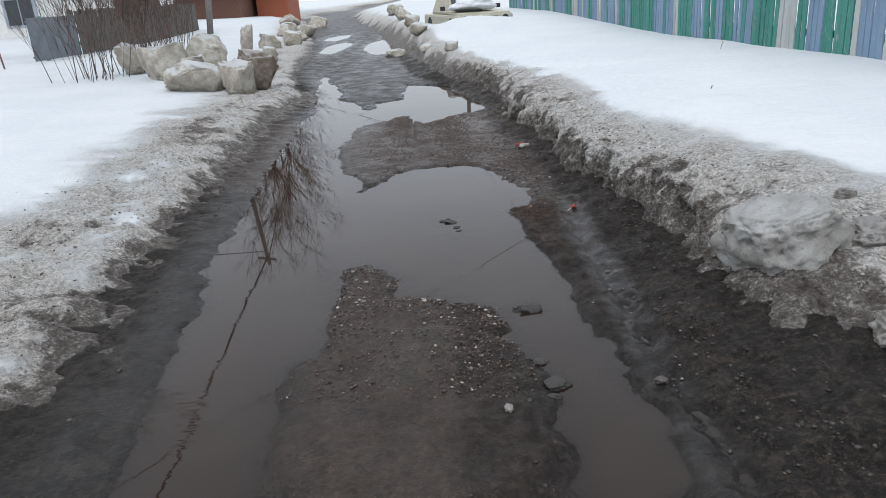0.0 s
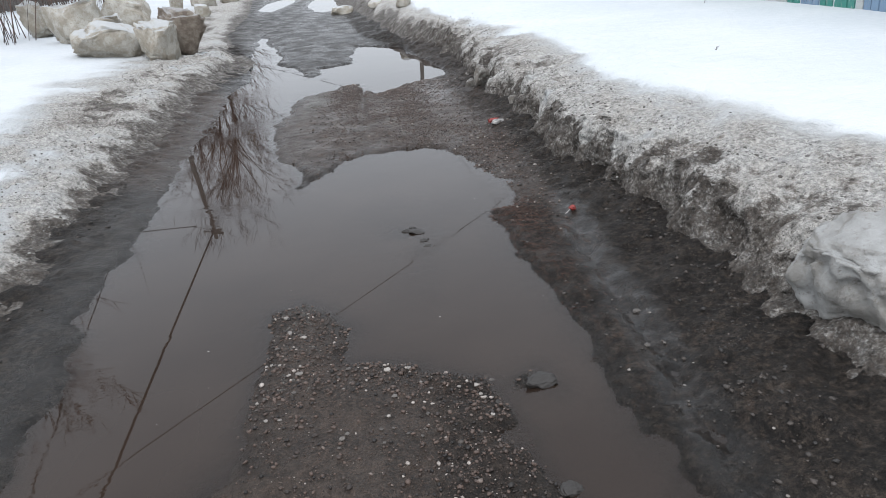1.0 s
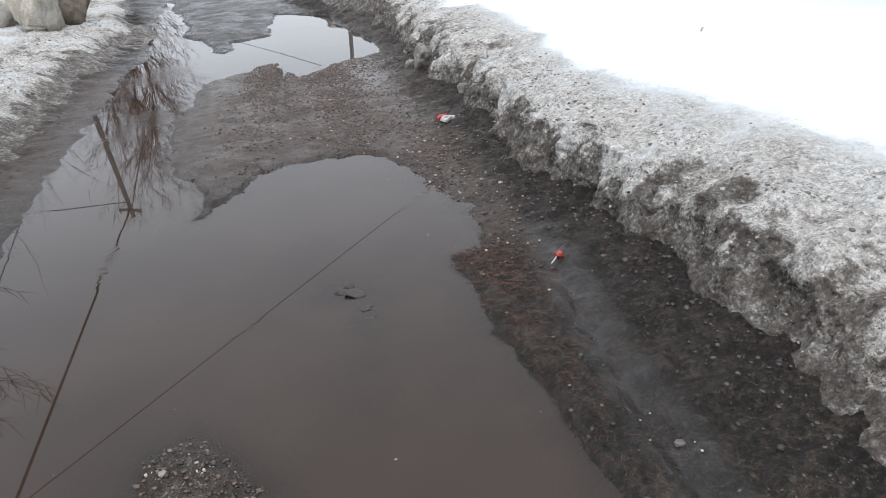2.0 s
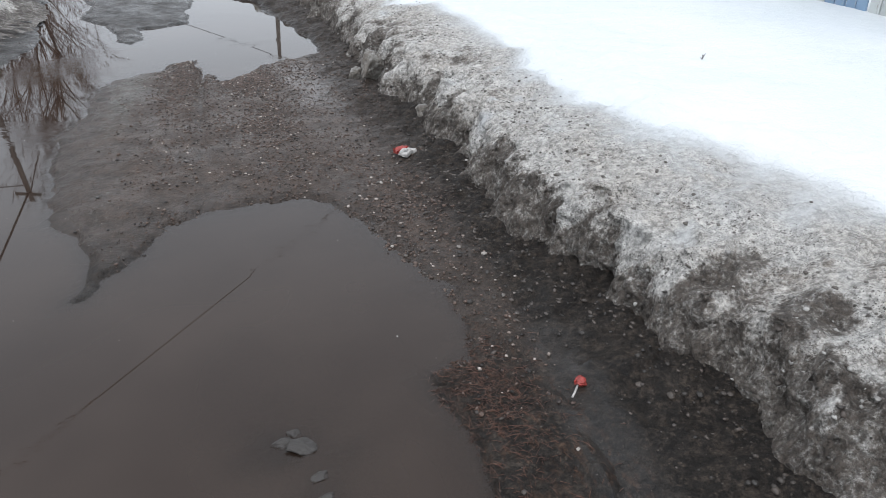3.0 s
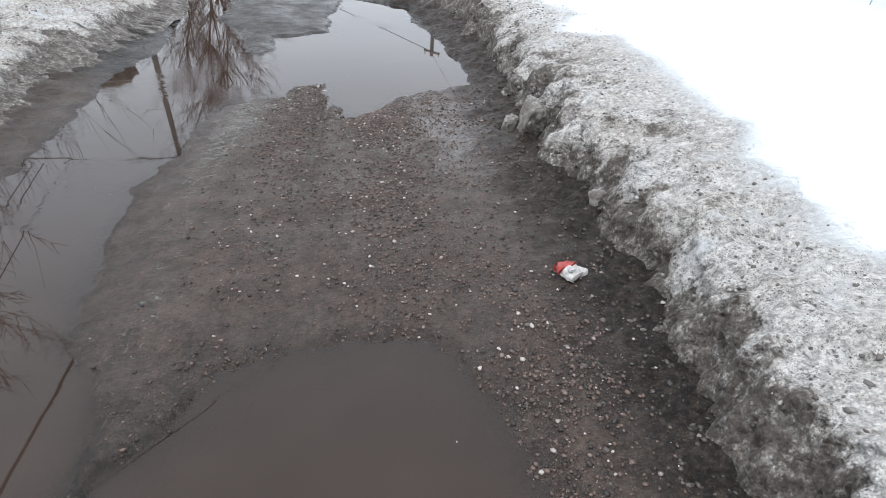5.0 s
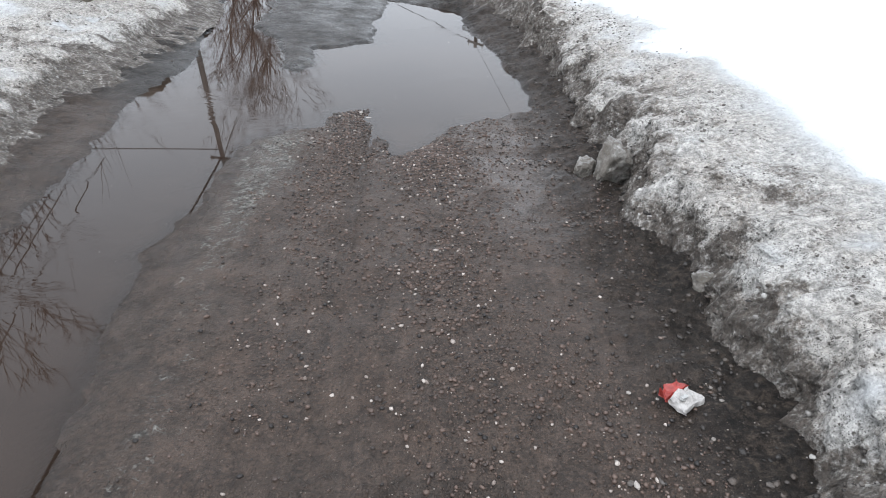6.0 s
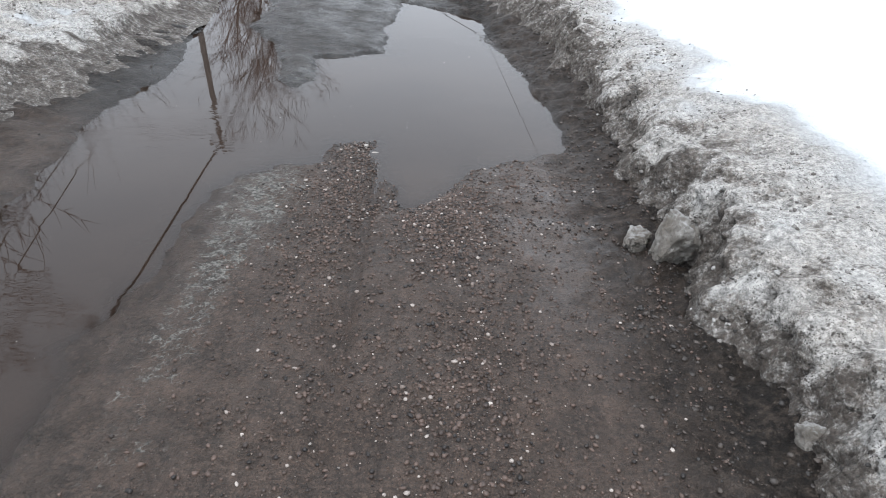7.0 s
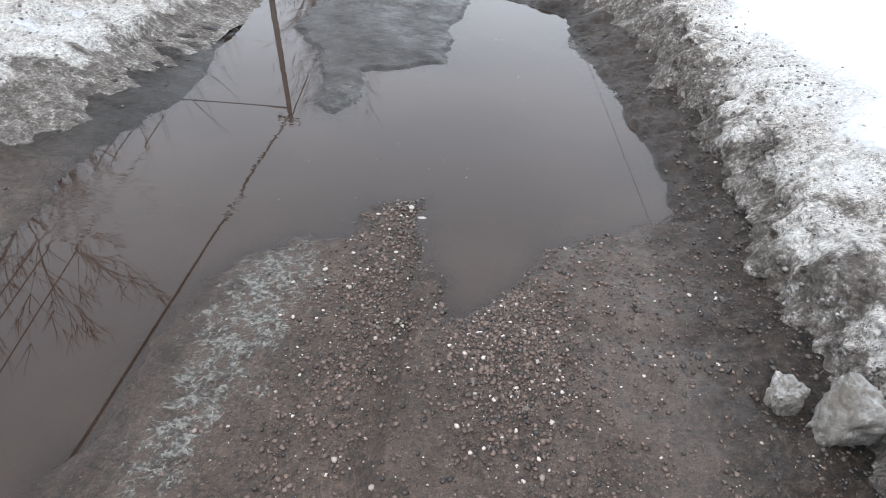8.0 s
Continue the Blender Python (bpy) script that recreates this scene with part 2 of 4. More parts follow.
# ---------- materials ----------
class Nodes:
    """A short way to write node materials."""

    def __init__(self, name):
        self.mat = bpy.data.materials.new(name)
        self.mat.use_nodes = True
        self.n, self.l = self.mat.node_tree.nodes, self.mat.node_tree.links
        self.bsdf, self.out = self.n["Principled BSDF"], self.n["Material Output"]
        self.where = self.n.new("ShaderNodeNewGeometry").outputs["Position"]

    def put(self, socket, value):
        if isinstance(value, bpy.types.NodeSocket):
            self.l.new(value, socket)
        elif isinstance(value, tuple) and len(value) == 3:
            socket.default_value = (*value, 1)
        else:
            socket.default_value = value

    def noise(self, scale, detail=4, rough=0.6, at=None):
        t = self.n.new("ShaderNodeTexNoise")
        t.inputs["Scale"].default_value, t.inputs["Detail"].default_value, t.inputs["Roughness"].default_value = scale, detail, rough
        self.l.new(at or self.where, t.inputs["Vector"])
        return t.outputs["Fac"]

    def cells(self, scale, feature="F1", at=None):
        t = self.n.new("ShaderNodeTexVoronoi")
        t.feature = feature
        t.inputs["Scale"].default_value = scale
        self.l.new(at or self.where, t.inputs["Vector"])
        return t

    def stretch(self, x, y, z):
        t = self.n.new("ShaderNodeVectorMath")
        t.operation = "MULTIPLY"
        self.l.new(self.where, t.inputs[0])
        t.inputs[1].default_value = (x, y, z)
        return t.outputs[0]

    def warp(self, amount):
        """The position pushed about by noise, so that cells lose their regular shape."""
        t = self.n.new("ShaderNodeTexNoise")
        t.inputs["Scale"].default_value, t.inputs["Detail"].default_value = 25, 3
        self.l.new(self.where, t.inputs["Vector"])
        v = self.n.new("ShaderNodeVectorMath")
        v.operation = "MULTIPLY_ADD"
        self.l.new(t.outputs["Color"], v.inputs[0])
        v.inputs[1].default_value = (amount, amount, amount)
        self.l.new(self.where, v.inputs[2])
        return v.outputs[0]

    def grey(self, value):
        t = self.n.new("ShaderNodeCombineColor")
        for k in range(3):
            self.l.new(value, t.inputs[k])
        return t.outputs[0]

    def ramp(self, fac, a, b, lo=0.0, hi=1.0):
        t = self.n.new("ShaderNodeMapRange")
        t.interpolation_type = "SMOOTHSTEP"
        for k, v in zip(("Value", "From Min", "From Max", "To Min", "To Max"), (fac, a, b, lo, hi)):
            self.put(t.inputs[k], v)
        return t.outputs["Result"]

    def math(self, op, a, b=0.0):
        t = self.n.new("ShaderNodeMath")
        t.operation = op
        self.put(t.inputs[0], a), self.put(t.inputs[1], b)
        return t.outputs[0]

    def mix(self, fac, a, b, blend="MIX"):
        t = self.n.new("ShaderNodeMix")
        t.data_type, t.blend_type = "RGBA", blend
        self.put(t.inputs["Factor"], fac), self.put(t.inputs["A"], a), self.put(t.inputs["B"], b)
        return t.outputs["Result"]

    def layer(self, name):
        t = self.n.new("ShaderNodeAttribute")
        t.attribute_name = name
        return t.outputs["Fac"]

    def random(self):
        return self.n.new("ShaderNodeObjectInfo").outputs["Random"]

    def island(self):
        return self.n.new("ShaderNodeNewGeometry").outputs["Random Per Island"]

    def bump(self, height, distance, strength=1.0, onto=None):
        t = self.n.new("ShaderNodeBump")
        t.inputs["Strength"].default_value, t.inputs["Distance"].default_value = strength, distance
        self.l.new(height, t.inputs["Height"])
        if onto:
            self.l.new(onto, t.inputs["Normal"])
        return t.outputs["Normal"]

    def finish(self, color, rough=0.8, normal=None, spec=None, metal=None):
        self.put(self.bsdf.inputs["Base Color"], color)
        self.put(self.bsdf.inputs["Roughness"], rough)
        if normal:
            self.l.new(normal, self.bsdf.inputs["Normal"])
        if spec is not None:
            self.put(self.bsdf.inputs["Specular IOR Level"], spec)
        if metal is not None:
            self.put(self.bsdf.inputs["Metallic"], metal)
        return self.mat


def mud_material():
    m = Nodes("wet_mud")
    big, mid, fine = m.noise(1.3, 4), m.noise(11, 6, 0.65), m.noise(95, 4, 0.7)
    color = m.mix(m.ramp(big, 0.35, 0.65), (0.030, 0.026, 0.022), (0.052, 0.045, 0.039))
    color = m.mix(m.ramp(mid, 0.38, 0.7, 0, 0.75), color, (0.017, 0.0145, 0.0125))
    # sandy gravel on the humps
    sand = m.mix(m.ramp(fine, 0.3, 0.75), (0.066, 0.049, 0.039), (0.118, 0.084, 0.066))
    color = m.mix(m.math("MULTIPLY", m.layer("gravel"), m.ramp(mid, 0.2, 0.6, 0.35, 0.9)), color, sand)
    # straw and brown plant bits
    straw = m.noise(60, 2, 0.5, m.stretch(1, 0.25, 1))
    color = m.mix(m.math("MULTIPLY", m.layer("litter"), m.ramp(straw, 0.5, 0.62)), color, (0.095, 0.050, 0.030))
    # grains
    grain = m.cells(150)
    speck = m.math("MULTIPLY", m.ramp(grain.outputs["Distance"], 0.32, 0.16), m.ramp(m.noise(170, 1), 0.56, 0.66))
    color = m.mix(m.math("MULTIPLY", speck, m.ramp(m.layer("gravel"), 0, 1, 0.3, 0.9)), color, (0.20, 0.175, 0.155))
    # churned soil: darker, broken into small clods
    soil = m.layer("soil")
    clod = m.noise(30, 6, 0.72, m.warp(0.03))
    color = m.mix(m.math("MULTIPLY", soil, 0.7), color, m.mix(m.ramp(clod, 0.42, 0.60), (0.019, 0.0155, 0.013), (0.078, 0.062, 0.050)))
    tone = m.ramp(m.math("ADD", m.math("MULTIPLY", m.noise(42, 4, 0.7), 0.6), m.math("MULTIPLY", m.noise(210, 2, 0.6), 0.4)), 0.38, 0.62, 0.32, 1.7)
    streak = m.ramp(m.noise(22, 5, 0.65, m.stretch(1, 0.18, 1)), 0.35, 0.65, 0.86, 1.14)
    color = m.mix(m.ramp(m.layer("gravel"), 0, 1, 1.0, 0.35), color, m.mix(1.0, color, m.grey(tone), "MULTIPLY"))
    color = m.mix(m.layer("gravel"), color, m.mix(1.0, color, m.grey(streak), "MULTIPLY"))
    color = m.mix(m.math("MULTIPLY", m.layer("wet"), 0.4), color, (0.018, 0.0155, 0.0135))  # soaked rim
    # shade of the gaps between grains, put in as near-black colour; pale grit
    gap_shade = m.math("MULTIPLY", m.ramp(m.cells(70, at=m.warp(0.03)).outputs["Distance"], 0.34, 0.62), m.ramp(m.noise(9, 4), 0.40, 0.58))
    color = m.mix(m.math("MULTIPLY", gap_shade, m.ramp(m.layer("gravel"), 0, 1, 0.75, 0.45)), color, (0.009, 0.0075, 0.0065))
    grit = m.math("MULTIPLY", m.ramp(m.cells(88).outputs["Distance"], 0.26, 0.16), m.ramp(m.noise(46, 2), 0.60, 0.66))
    color = m.mix(grit, color, (0.19, 0.165, 0.145))
    # thawing ice crust
    crust = m.noise(17, 7, 0.72, m.warp(0.06))
    lace = m.ramp(m.cells(26, "DISTANCE_TO_EDGE", m.warp(0.07)).outputs["Distance"], 0.02, 0.10, 1.0, 0.0)
    ice = m.ramp(m.math("ADD", m.math("ADD", crust, m.math("MULTIPLY", lace, 0.10)), m.math("MULTIPLY", m.layer("ice"), 0.20)), 0.66, 0.78)
    ice = m.math("MULTIPLY", ice, m.ramp(m.layer("ice"), 0.02, 0.3))
    color = m.mix(ice, color, m.mix(m.ramp(m.noise(70, 3), 0.35, 0.65), (0.05, 0.05, 0.046), (0.25, 0.25, 0.235)))
    damp = m.ramp(m.noise(3.2, 3), 0.38, 0.62, 0.36, 0.62)
    damp = m.math("ADD", damp, m.math("MULTIPLY", soil, 0.12))
    rough = m.math("SUBTRACT", damp, m.math("MULTIPLY", m.layer("wet"), 0.18))
    n = m.bump(mid, 0.045, 0.8)
    n = m.bump(fine, 0.014, 1.0, n)
    n = m.bump(m.math("ADD", grain.outputs["Distance"], crust), 0.004, 0.5, n)
    n = m.bump(m.math("MULTIPLY", clod, soil), 0.045, 0.9, n)
    # a film of meltwater over the flat mud
    film = m.math("MULTIPLY", m.layer("film"), m.ramp(m.noise(5.5, 4, 0.6), 0.36, 0.60, 0.35, 1.0))
    m.put(m.bsdf.inputs["Coat Weight"], m.math("MULTIPLY", film, m.ramp(ice, 0, 1, 1, 0)))
    m.put(m.bsdf.inputs["Coat IOR"], 1.34)
    m.put(m.bsdf.inputs["Coat Roughness"], m.ramp(film, 0.1, 0.4, 0.30, 0.14))
    m.l.new(m.bump(mid, 0.008, 0.5), m.bsdf.inputs["Coat Normal"])
    return m.finish(m.mix(1.0, color, (0.68, 0.65, 0.62), "MULTIPLY"), rough, n, 0.22)


def snow_material(name="snow_with_road_dirt"):
    m = Nodes(name)
    big, mid, fine = m.noise(0.7, 4), m.noise(13, 6, 0.7), m.noise(60, 5, 0.75)
    white = m.mix(m.ramp(big, 0.35, 0.7), (0.455, 0.478, 0.495), (0.50, 0.515, 0.525))
    d = m.layer("dirt")
    # grey-beige old snow where melt has gathered the dust
    old = m.mix(m.ramp(m.noise(3, 3), 0.35, 0.65), (0.45, 0.432, 0.402), (0.40, 0.373, 0.336))
    white = m.mix(m.ramp(d, 0.05, 0.62, 0, 0.9), white, old)
    grain = m.math("ADD", m.math("MULTIPLY", mid, 0.55), m.math("MULTIPLY", fine, 0.75))
    grime = m.mix(m.ramp(m.noise(5, 4), 0.35, 0.65), (0.235, 0.208, 0.180), (0.140, 0.121, 0.103))
    cover = m.ramp(m.math("ADD", grain, m.math("MULTIPLY", d, 0.55)), 1.00, 1.25)
    color = m.mix(m.math("MULTIPLY", cover, m.ramp(d, 0.04, 0.4)), white, grime)
    # soil in the pits and along the foot
    deep = m.ramp(m.math("ADD", m.math("MULTIPLY", grain, 0.75), d), 1.28, 1.62)
    color = m.mix(deep, color, m.mix(m.ramp(fine, 0.4, 0.6), (0.026, 0.021, 0.017), (0.060, 0.048, 0.039)))
    # grit of three sizes
    for scale, thin in ((48, 0.54), (105, 0.50), (190, 0.47)):
        dot = m.math("MULTIPLY", m.ramp(m.cells(scale, at=m.warp(0.02)).outputs["Distance"], 0.38, 0.20), m.ramp(m.noise(scale * 0.3, 2), thin, thin + 0.06))
        color = m.mix(m.math("MULTIPLY", dot, m.math("MULTIPLY", m.ramp(m.noise(4.5, 3), 0.40, 0.56), m.ramp(d, 0.22, 0.6, 0, 0.9))), color, (0.052, 0.042, 0.034))
    lump = m.cells(30, at=m.warp(0.05)).outputs["Distance"]
    tone = m.ramp(m.math("ADD", m.math("MULTIPLY", m.noise(38, 5, 0.75), 0.7), m.math("MULTIPLY", m.noise(150, 2, 0.6), 0.3)), 0.36, 0.64, 0.55, 1.42)
    color = m.mix(m.ramp(d, 0.15, 0.6), color, m.mix(1.0, color, m.grey(tone), "MULTIPLY"))
    soft = m.ramp(d, 0.0, 0.45, 0.14, 1.0)
    n = m.bump(m.math("MULTIPLY", mid, soft), 0.05, 0.8)
    n = m.bump(m.math("MULTIPLY", fine, soft), 0.026, 0.9, n)
    n = m.bump(m.math("MULTIPLY", lump, m.math("MULTIPLY", soft, -1.0)), 0.03, 0.7, n)
    return m.finish(color, m.ramp(mid, 0.3, 0.7, 0.5, 0.8), n, 0.35)


def water_material():
    m = Nodes("murky_meltwater")
    ripple = m.noise(9, 3, 0.5, m.stretch(1, 2.2, 1))
    swell = m.noise(1.1, 2)
    n = m.bump(m.math("MULTIPLY", ripple, m.ramp(swell, 0.5, 0.68)), 0.004, 0.22)
    silt = m.n.new("ShaderNodeBsdfDiffuse")
    m.put(silt.inputs["Color"], m.mix(m.ramp(m.noise(0.9, 3), 0.35, 0.65), (0.0192, 0.0122, 0.0088), (0.0265, 0.0178, 0.0132)))
    clear = m.n.new("ShaderNodeBsdfTransparent")
    m.put(clear.inputs["Color"], (0.86, 0.82, 0.77))
    body = m.n.new("ShaderNodeMixShader")
    m.l.new(m.layer("murk"), body.inputs[0]), m.l.new(clear.outputs[0], body.inputs[1]), m.l.new(silt.outputs[0], body.inputs[2])
    gloss = m.n.new("ShaderNodeBsdfGlossy")
    gloss.inputs["Roughness"].default_value = 0.015
    fr = m.n.new("ShaderNodeFresnel")
    fr.inputs["IOR"].default_value = 1.34
    m.l.new(n, gloss.inputs["Normal"]), m.l.new(n, fr.inputs["Normal"])
    top = m.n.new("ShaderNodeMixShader")
    m.l.new(fr.outputs[0], top.inputs[0]), m.l.new(body.outputs[0], top.inputs[1]), m.l.new(gloss.outputs[0], top.inputs[2])
    m.l.new(top.outputs[0], m.out.inputs["Surface"])
    return m.mat


def stone_material():
    m = Nodes("road_gravel")
    r = m.island()
    color = m.mix(m.ramp(r, 0.0, 0.8), (0.006, 0.005, 0.0045), (0.085, 0.057, 0.044))
    color = m.mix(m.ramp(r, 0.93, 0.995), color, (0.36, 0.32, 0.285))
    color = m.mix(m.ramp(m.noise(300, 2), 0.4, 0.7, 0, 0.4), color, (0.05, 0.04, 0.035))
    return m.finish(color, 0.5, None, 0.35)


def pebble_material():
    m = Nodes("pebble_stone")
    r = m.random()
    color = m.mix(m.ramp(r, 0.45, 1.0), (0.04, 0.033, 0.028), (0.27, 0.245, 0.22))
    color = m.mix(m.ramp(m.noise(120, 3), 0.4, 0.7, 0, 0.5), color, (0.09, 0.075, 0.06))
    return m.finish(color, 0.5, m.bump(m.noise(150, 3), 0.003, 0.6))


def paint_material(name, color, worn=(0.32, 0.30, 0.28), amount=0.45):
    m = Nodes(name)
    streak = m.noise(9, 5, 0.7, m.stretch(6, 6, 0.7))
    c = m.mix(m.ramp(m.noise(2.5, 3), 0.3, 0.7, 0, 0.35), color, tuple(v * 0.6 for v in color))
    c = m.mix(m.ramp(m.random(), 0, 1, 0, 0.35), c, tuple(min(1, v * 1.35 + 0.04) for v in color))
    c = m.mix(m.ramp(streak, 0.56, 0.68, 0, amount * 2), c, worn)
    return m.finish(c, 0.65, m.bump(streak, 0.004, 0.5))


def plain_material(name, color, rough=0.7, scale=6.0, spread=0.45, metal=0.0, grain=None):
    m = Nodes(name)
    at = m.stretch(*grain) if grain else None
    f = m.noise(scale, 5, 0.65, at)
    c = m.mix(m.ramp(f, 0.3, 0.7), tuple(v * (1 - spread) for v in color), tuple(min(1, v * (1 + spread * 0.6)) for v in color))
    return m.finish(c, rough, m.bump(f, 0.006, 0.5), None, metal)


def dirty_ice_material(name="dirty_ice", pale=(0.50, 0.475, 0.425), dull=(0.31, 0.275, 0.22), scale=6, cap=0.85):
    m = Nodes(name)
    mid, fine = m.noise(scale, 5, 0.65), m.noise(45, 6, 0.75)
    c = m.mix(m.ramp(mid, 0.32, 0.62), pale, dull)
    c = m.mix(m.ramp(fine, 0.52, 0.72, 0, 0.8), c, (0.17, 0.14, 0.11))
    up = m.n.new("ShaderNodeSeparateXYZ")
    m.l.new(m.n.new("ShaderNodeNewGeometry").outputs["Normal"], up.inputs[0])
    c = m.mix(m.ramp(m.math("ADD", up.outputs[2], m.math("MULTIPLY", m.noise(7, 4), 0.6)), 0.95, 1.2, 0, cap), c, (0.46, 0.47, 0.475))
    return m.finish(c, 0.6, m.bump(fine, 0.03, 0.9, m.bump(mid, 0.05, 0.6)), 0.3)


MUD, SNOW, WATER = mud_material(), snow_material(), water_material()


def loose_material(name, dark, pale, share, rough=0.8):
    """Loose bits, each a little lighter or darker than the next."""
    m = Nodes(name)
    r = m.island()
    c = m.mix(m.ramp(r, 0, share), dark, pale)
    f = m.noise(120, 3)
    return m.finish(m.mix(m.ramp(f, 0.4, 0.7, 0, 0.5), c, dark), rough, m.bump(f, 0.006, 0.6))


CLOD = loose_material("wet_soil_clods", (0.014, 0.0115, 0.0095), (0.060, 0.047, 0.038), 1.1, 0.6)
CRUMB = loose_material("snow_crumbs", (0.07, 0.06, 0.052), (0.36, 0.35, 0.33), 1.2)
GRAVEL, PEBBLE, ICE = stone_material(), pebble_material(), dirty_ice_material()
BARK = plain_material("shrub_bark", (0.085, 0.065, 0.055), 0.85, 20)
RED_TWIG = plain_material("reddish_twigs", (0.125, 0.080, 0.062), 0.85, 20)
POLE_WOOD = plain_material("weathered_pole", (0.17, 0.155, 0.14), 0.8, 12, 0.4, 0, (5, 5, 0.4))
CABLE = plain_material("cable_black", (0.02, 0.02, 0.02), 0.6)
STEEL = plain_material("grey_sheet_metal", (0.12, 0.14, 0.16), 0.45, 3, 0.25, 0.2)
DARK_WOOD = plain_material("old_dark_boards", (0.10, 0.085, 0.075), 0.8, 14, 0.5, 0, (8, 8, 0.5))
BROWN_WOOD = plain_material("brown_boards", (0.13, 0.06, 0.04), 0.75, 14, 0.45, 0, (8, 8, 0.5))
BRICK = plain_material("red_brick", (0.34, 0.10, 0.05), 0.8, 16, 0.4)
WALL_WHITE = plain_material("white_plaster", (0.66, 0.65, 0.62), 0.8, 3, 0.12)
TRIM_GREY = plain_material("grey_window_trim", (0.30, 0.33, 0.37), 0.6, 8, 0.2)
TEAL = paint_material("teal_paint", (0.03, 0.17, 0.14))
GLASS = plain_material("dark_glass", (0.03, 0.035, 0.04), 0.05, 2, 0.2)
ROOF = plain_material("roof_sheet", (0.16, 0.13, 0.12), 0.7, 4, 0.3)
CAR_PAINT = plain_material("dull_beige_car_paint", (0.36, 0.34, 0.26), 0.45, 5, 0.2)
RUBBER = plain_material("black_rubber", (0.02, 0.02, 0.02), 0.8)
PAPER = plain_material("white_paper", (0.30, 0.285, 0.27), 0.6, 60, 0.25)
RED_PAPER = plain_material("red_foil_paper", (0.22, 0.022, 0.015), 0.5, 60, 0.4)
GREY_PRINT = plain_material("grey_print", (0.30, 0.30, 0.29), 0.6, 60, 0.3)
STRAW = plain_material("wet_straw", (0.075, 0.034, 0.021), 0.7, 40, 0.5)
GREEN = paint_material("green_fence_paint", (0.026, 0.17, 0.135))
BLUE = paint_material("blue_fence_paint", (0.14, 0.215, 0.305))
WHITE_PAINT = paint_material("white_fence_paint", (0.35, 0.37, 0.36), (0.25, 0.23, 0.21), 0.5)
SNOW_LUMP = dirty_ice_material("grey_wet_snow", (0.33, 0.315, 0.29), (0.17, 0.152, 0.13), 20, 0.3)
BROWN_ICE = dirty_ice_material("mud_caked_ice", (0.27, 0.235, 0.19), (0.13, 0.10, 0.078), 8, 0.5)
SNOW_BLOCK = dirty_ice_material("pale_wet_snow", (0.47, 0.465, 0.45), (0.30, 0.285, 0.26), 7, 0.3)
FRESH_SNOW = plain_material("clean_snow", (0.52, 0.535, 0.55), 0.8, 6, 0.05)


# ---------- ground, water, snow ----------
def in_patch(x, y, cx, cy, rx, ry):
    return np.clip(1.4 - 1.0 * np.hypot((x - cx) / rx, (y - cy) / ry), 0, 1)


def gravel_layer(x, y, z):
    hump = step(5.3, 6.1, y) * step(9.4, 8.8, y) * step(0.85, 0.45, x)
    beach = step(0.2, 0.45, x) * step(0.95, 0.8, x) * step(4.3, 5.2, y)
    return np.maximum(np.maximum(hump, beach), 0.75 * step(4.0, 3.4, y) * step(0.5, 0.2, x) * step(-0.9, -0.6, x))


def ice_layer(x, y, z):
    strip = in_patch(x, y, -0.80, 8.3, 0.17, 0.55) + 0.65 * in_patch(x, y, -0.82, 7.5, 0.10, 0.6) + 0.4 * in_patch(x, y, -0.72, 6.4, 0.08, 0.6)
    return strip + 0.45 * in_patch(x, y, -0.48, 3.4, 0.1, 0.45) + 0.6 * in_patch(x, y, -0.95, 10.1, 0.12, 0.3) + 0.4 * in_patch(x, y, -1.0, 12.2, 0.5, 1.6)


def litter_layer(x, y, z):
    return in_patch(x, y, 0.66, 4.2, 0.25, 0.7) + 0.9 * in_patch(x, y, 0.2, 3.05, 0.22, 0.1) + 0.5 * in_patch(x, y, 0.85, 3.0, 0.3, 0.6)


def film_layer(x, y, z):
    """Where a thin sheet of water lies over the mud."""
    hump = 0.16 * gravel_layer(x, y, z) * step(4.6, 5.4, y) + 0.34 * in_patch(x, y, 0.42, 8.3, 0.30, 0.8)
    channel = 0.42 * step(0.13, 0.05, np.abs(x - 0.85 - 0.02 * (y - 3) + 0.03 * vnoise(x, y, 0.3, 4))) * step(5.2, 4.5, y)
    left = 0.16 * step(-0.02, 0.12, x - along(LEFT_FOOT, y)) * (x < -1)
    far = 0.24 * step(9.3, 9.9, y) * (x > -1.9) * (x < along(RIGHT_FOOT, y) - 0.25)
    return np.maximum.reduce([hump, channel, left, far, 0.06 * step(4.2, 3.8, y) * (x < 0.5) * (x > -0.9)])


def wet_layer(x, y, z):
    return step(0.035, 0.006, z) + 0.95 * step(0.12, 0.05, np.abs(x - 0.85 - 0.02 * (y - 3) + 0.03 * vnoise(x, y, 0.3, 4))) * step(5.2, 4.5, y)


ground = sheet("ground", axis(-2.3, 1.5, 0.017, -900, 900), axis(1.0, 13.2, 0.017, -60, 1500), ground_height,
               layers={"gravel": gravel_layer, "ice": ice_layer, "litter": litter_layer, "wet": wet_layer, "film": film_layer, "soil": lambda x, y, z: mud_rough(x, y) * np.where(x < 0, 0.55, 1.0)})
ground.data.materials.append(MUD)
tagged(ground, "wet brown mud road with gravel humps and ruts", "ground", kind="structure")


def murk_layer(x, y, z):
    return 1 - 0.6 * np.exp(np.minimum(ground_height(x, y), 0) / 0.012)


water = sheet("water", axis(-2.4, 0.9, 0.03, -4.6, 1.1), axis(0.9, 14.5, 0.03, -3, 34), lambda x, y: 0 * x,
              keep=lambda x, y, z: ground_height(x, y) < 0.02, layers={"murk": murk_layer})
water.data.materials.append(WATER)
tagged(water, "still brown meltwater filling the wheel ruts", "puddle", kind="structure")


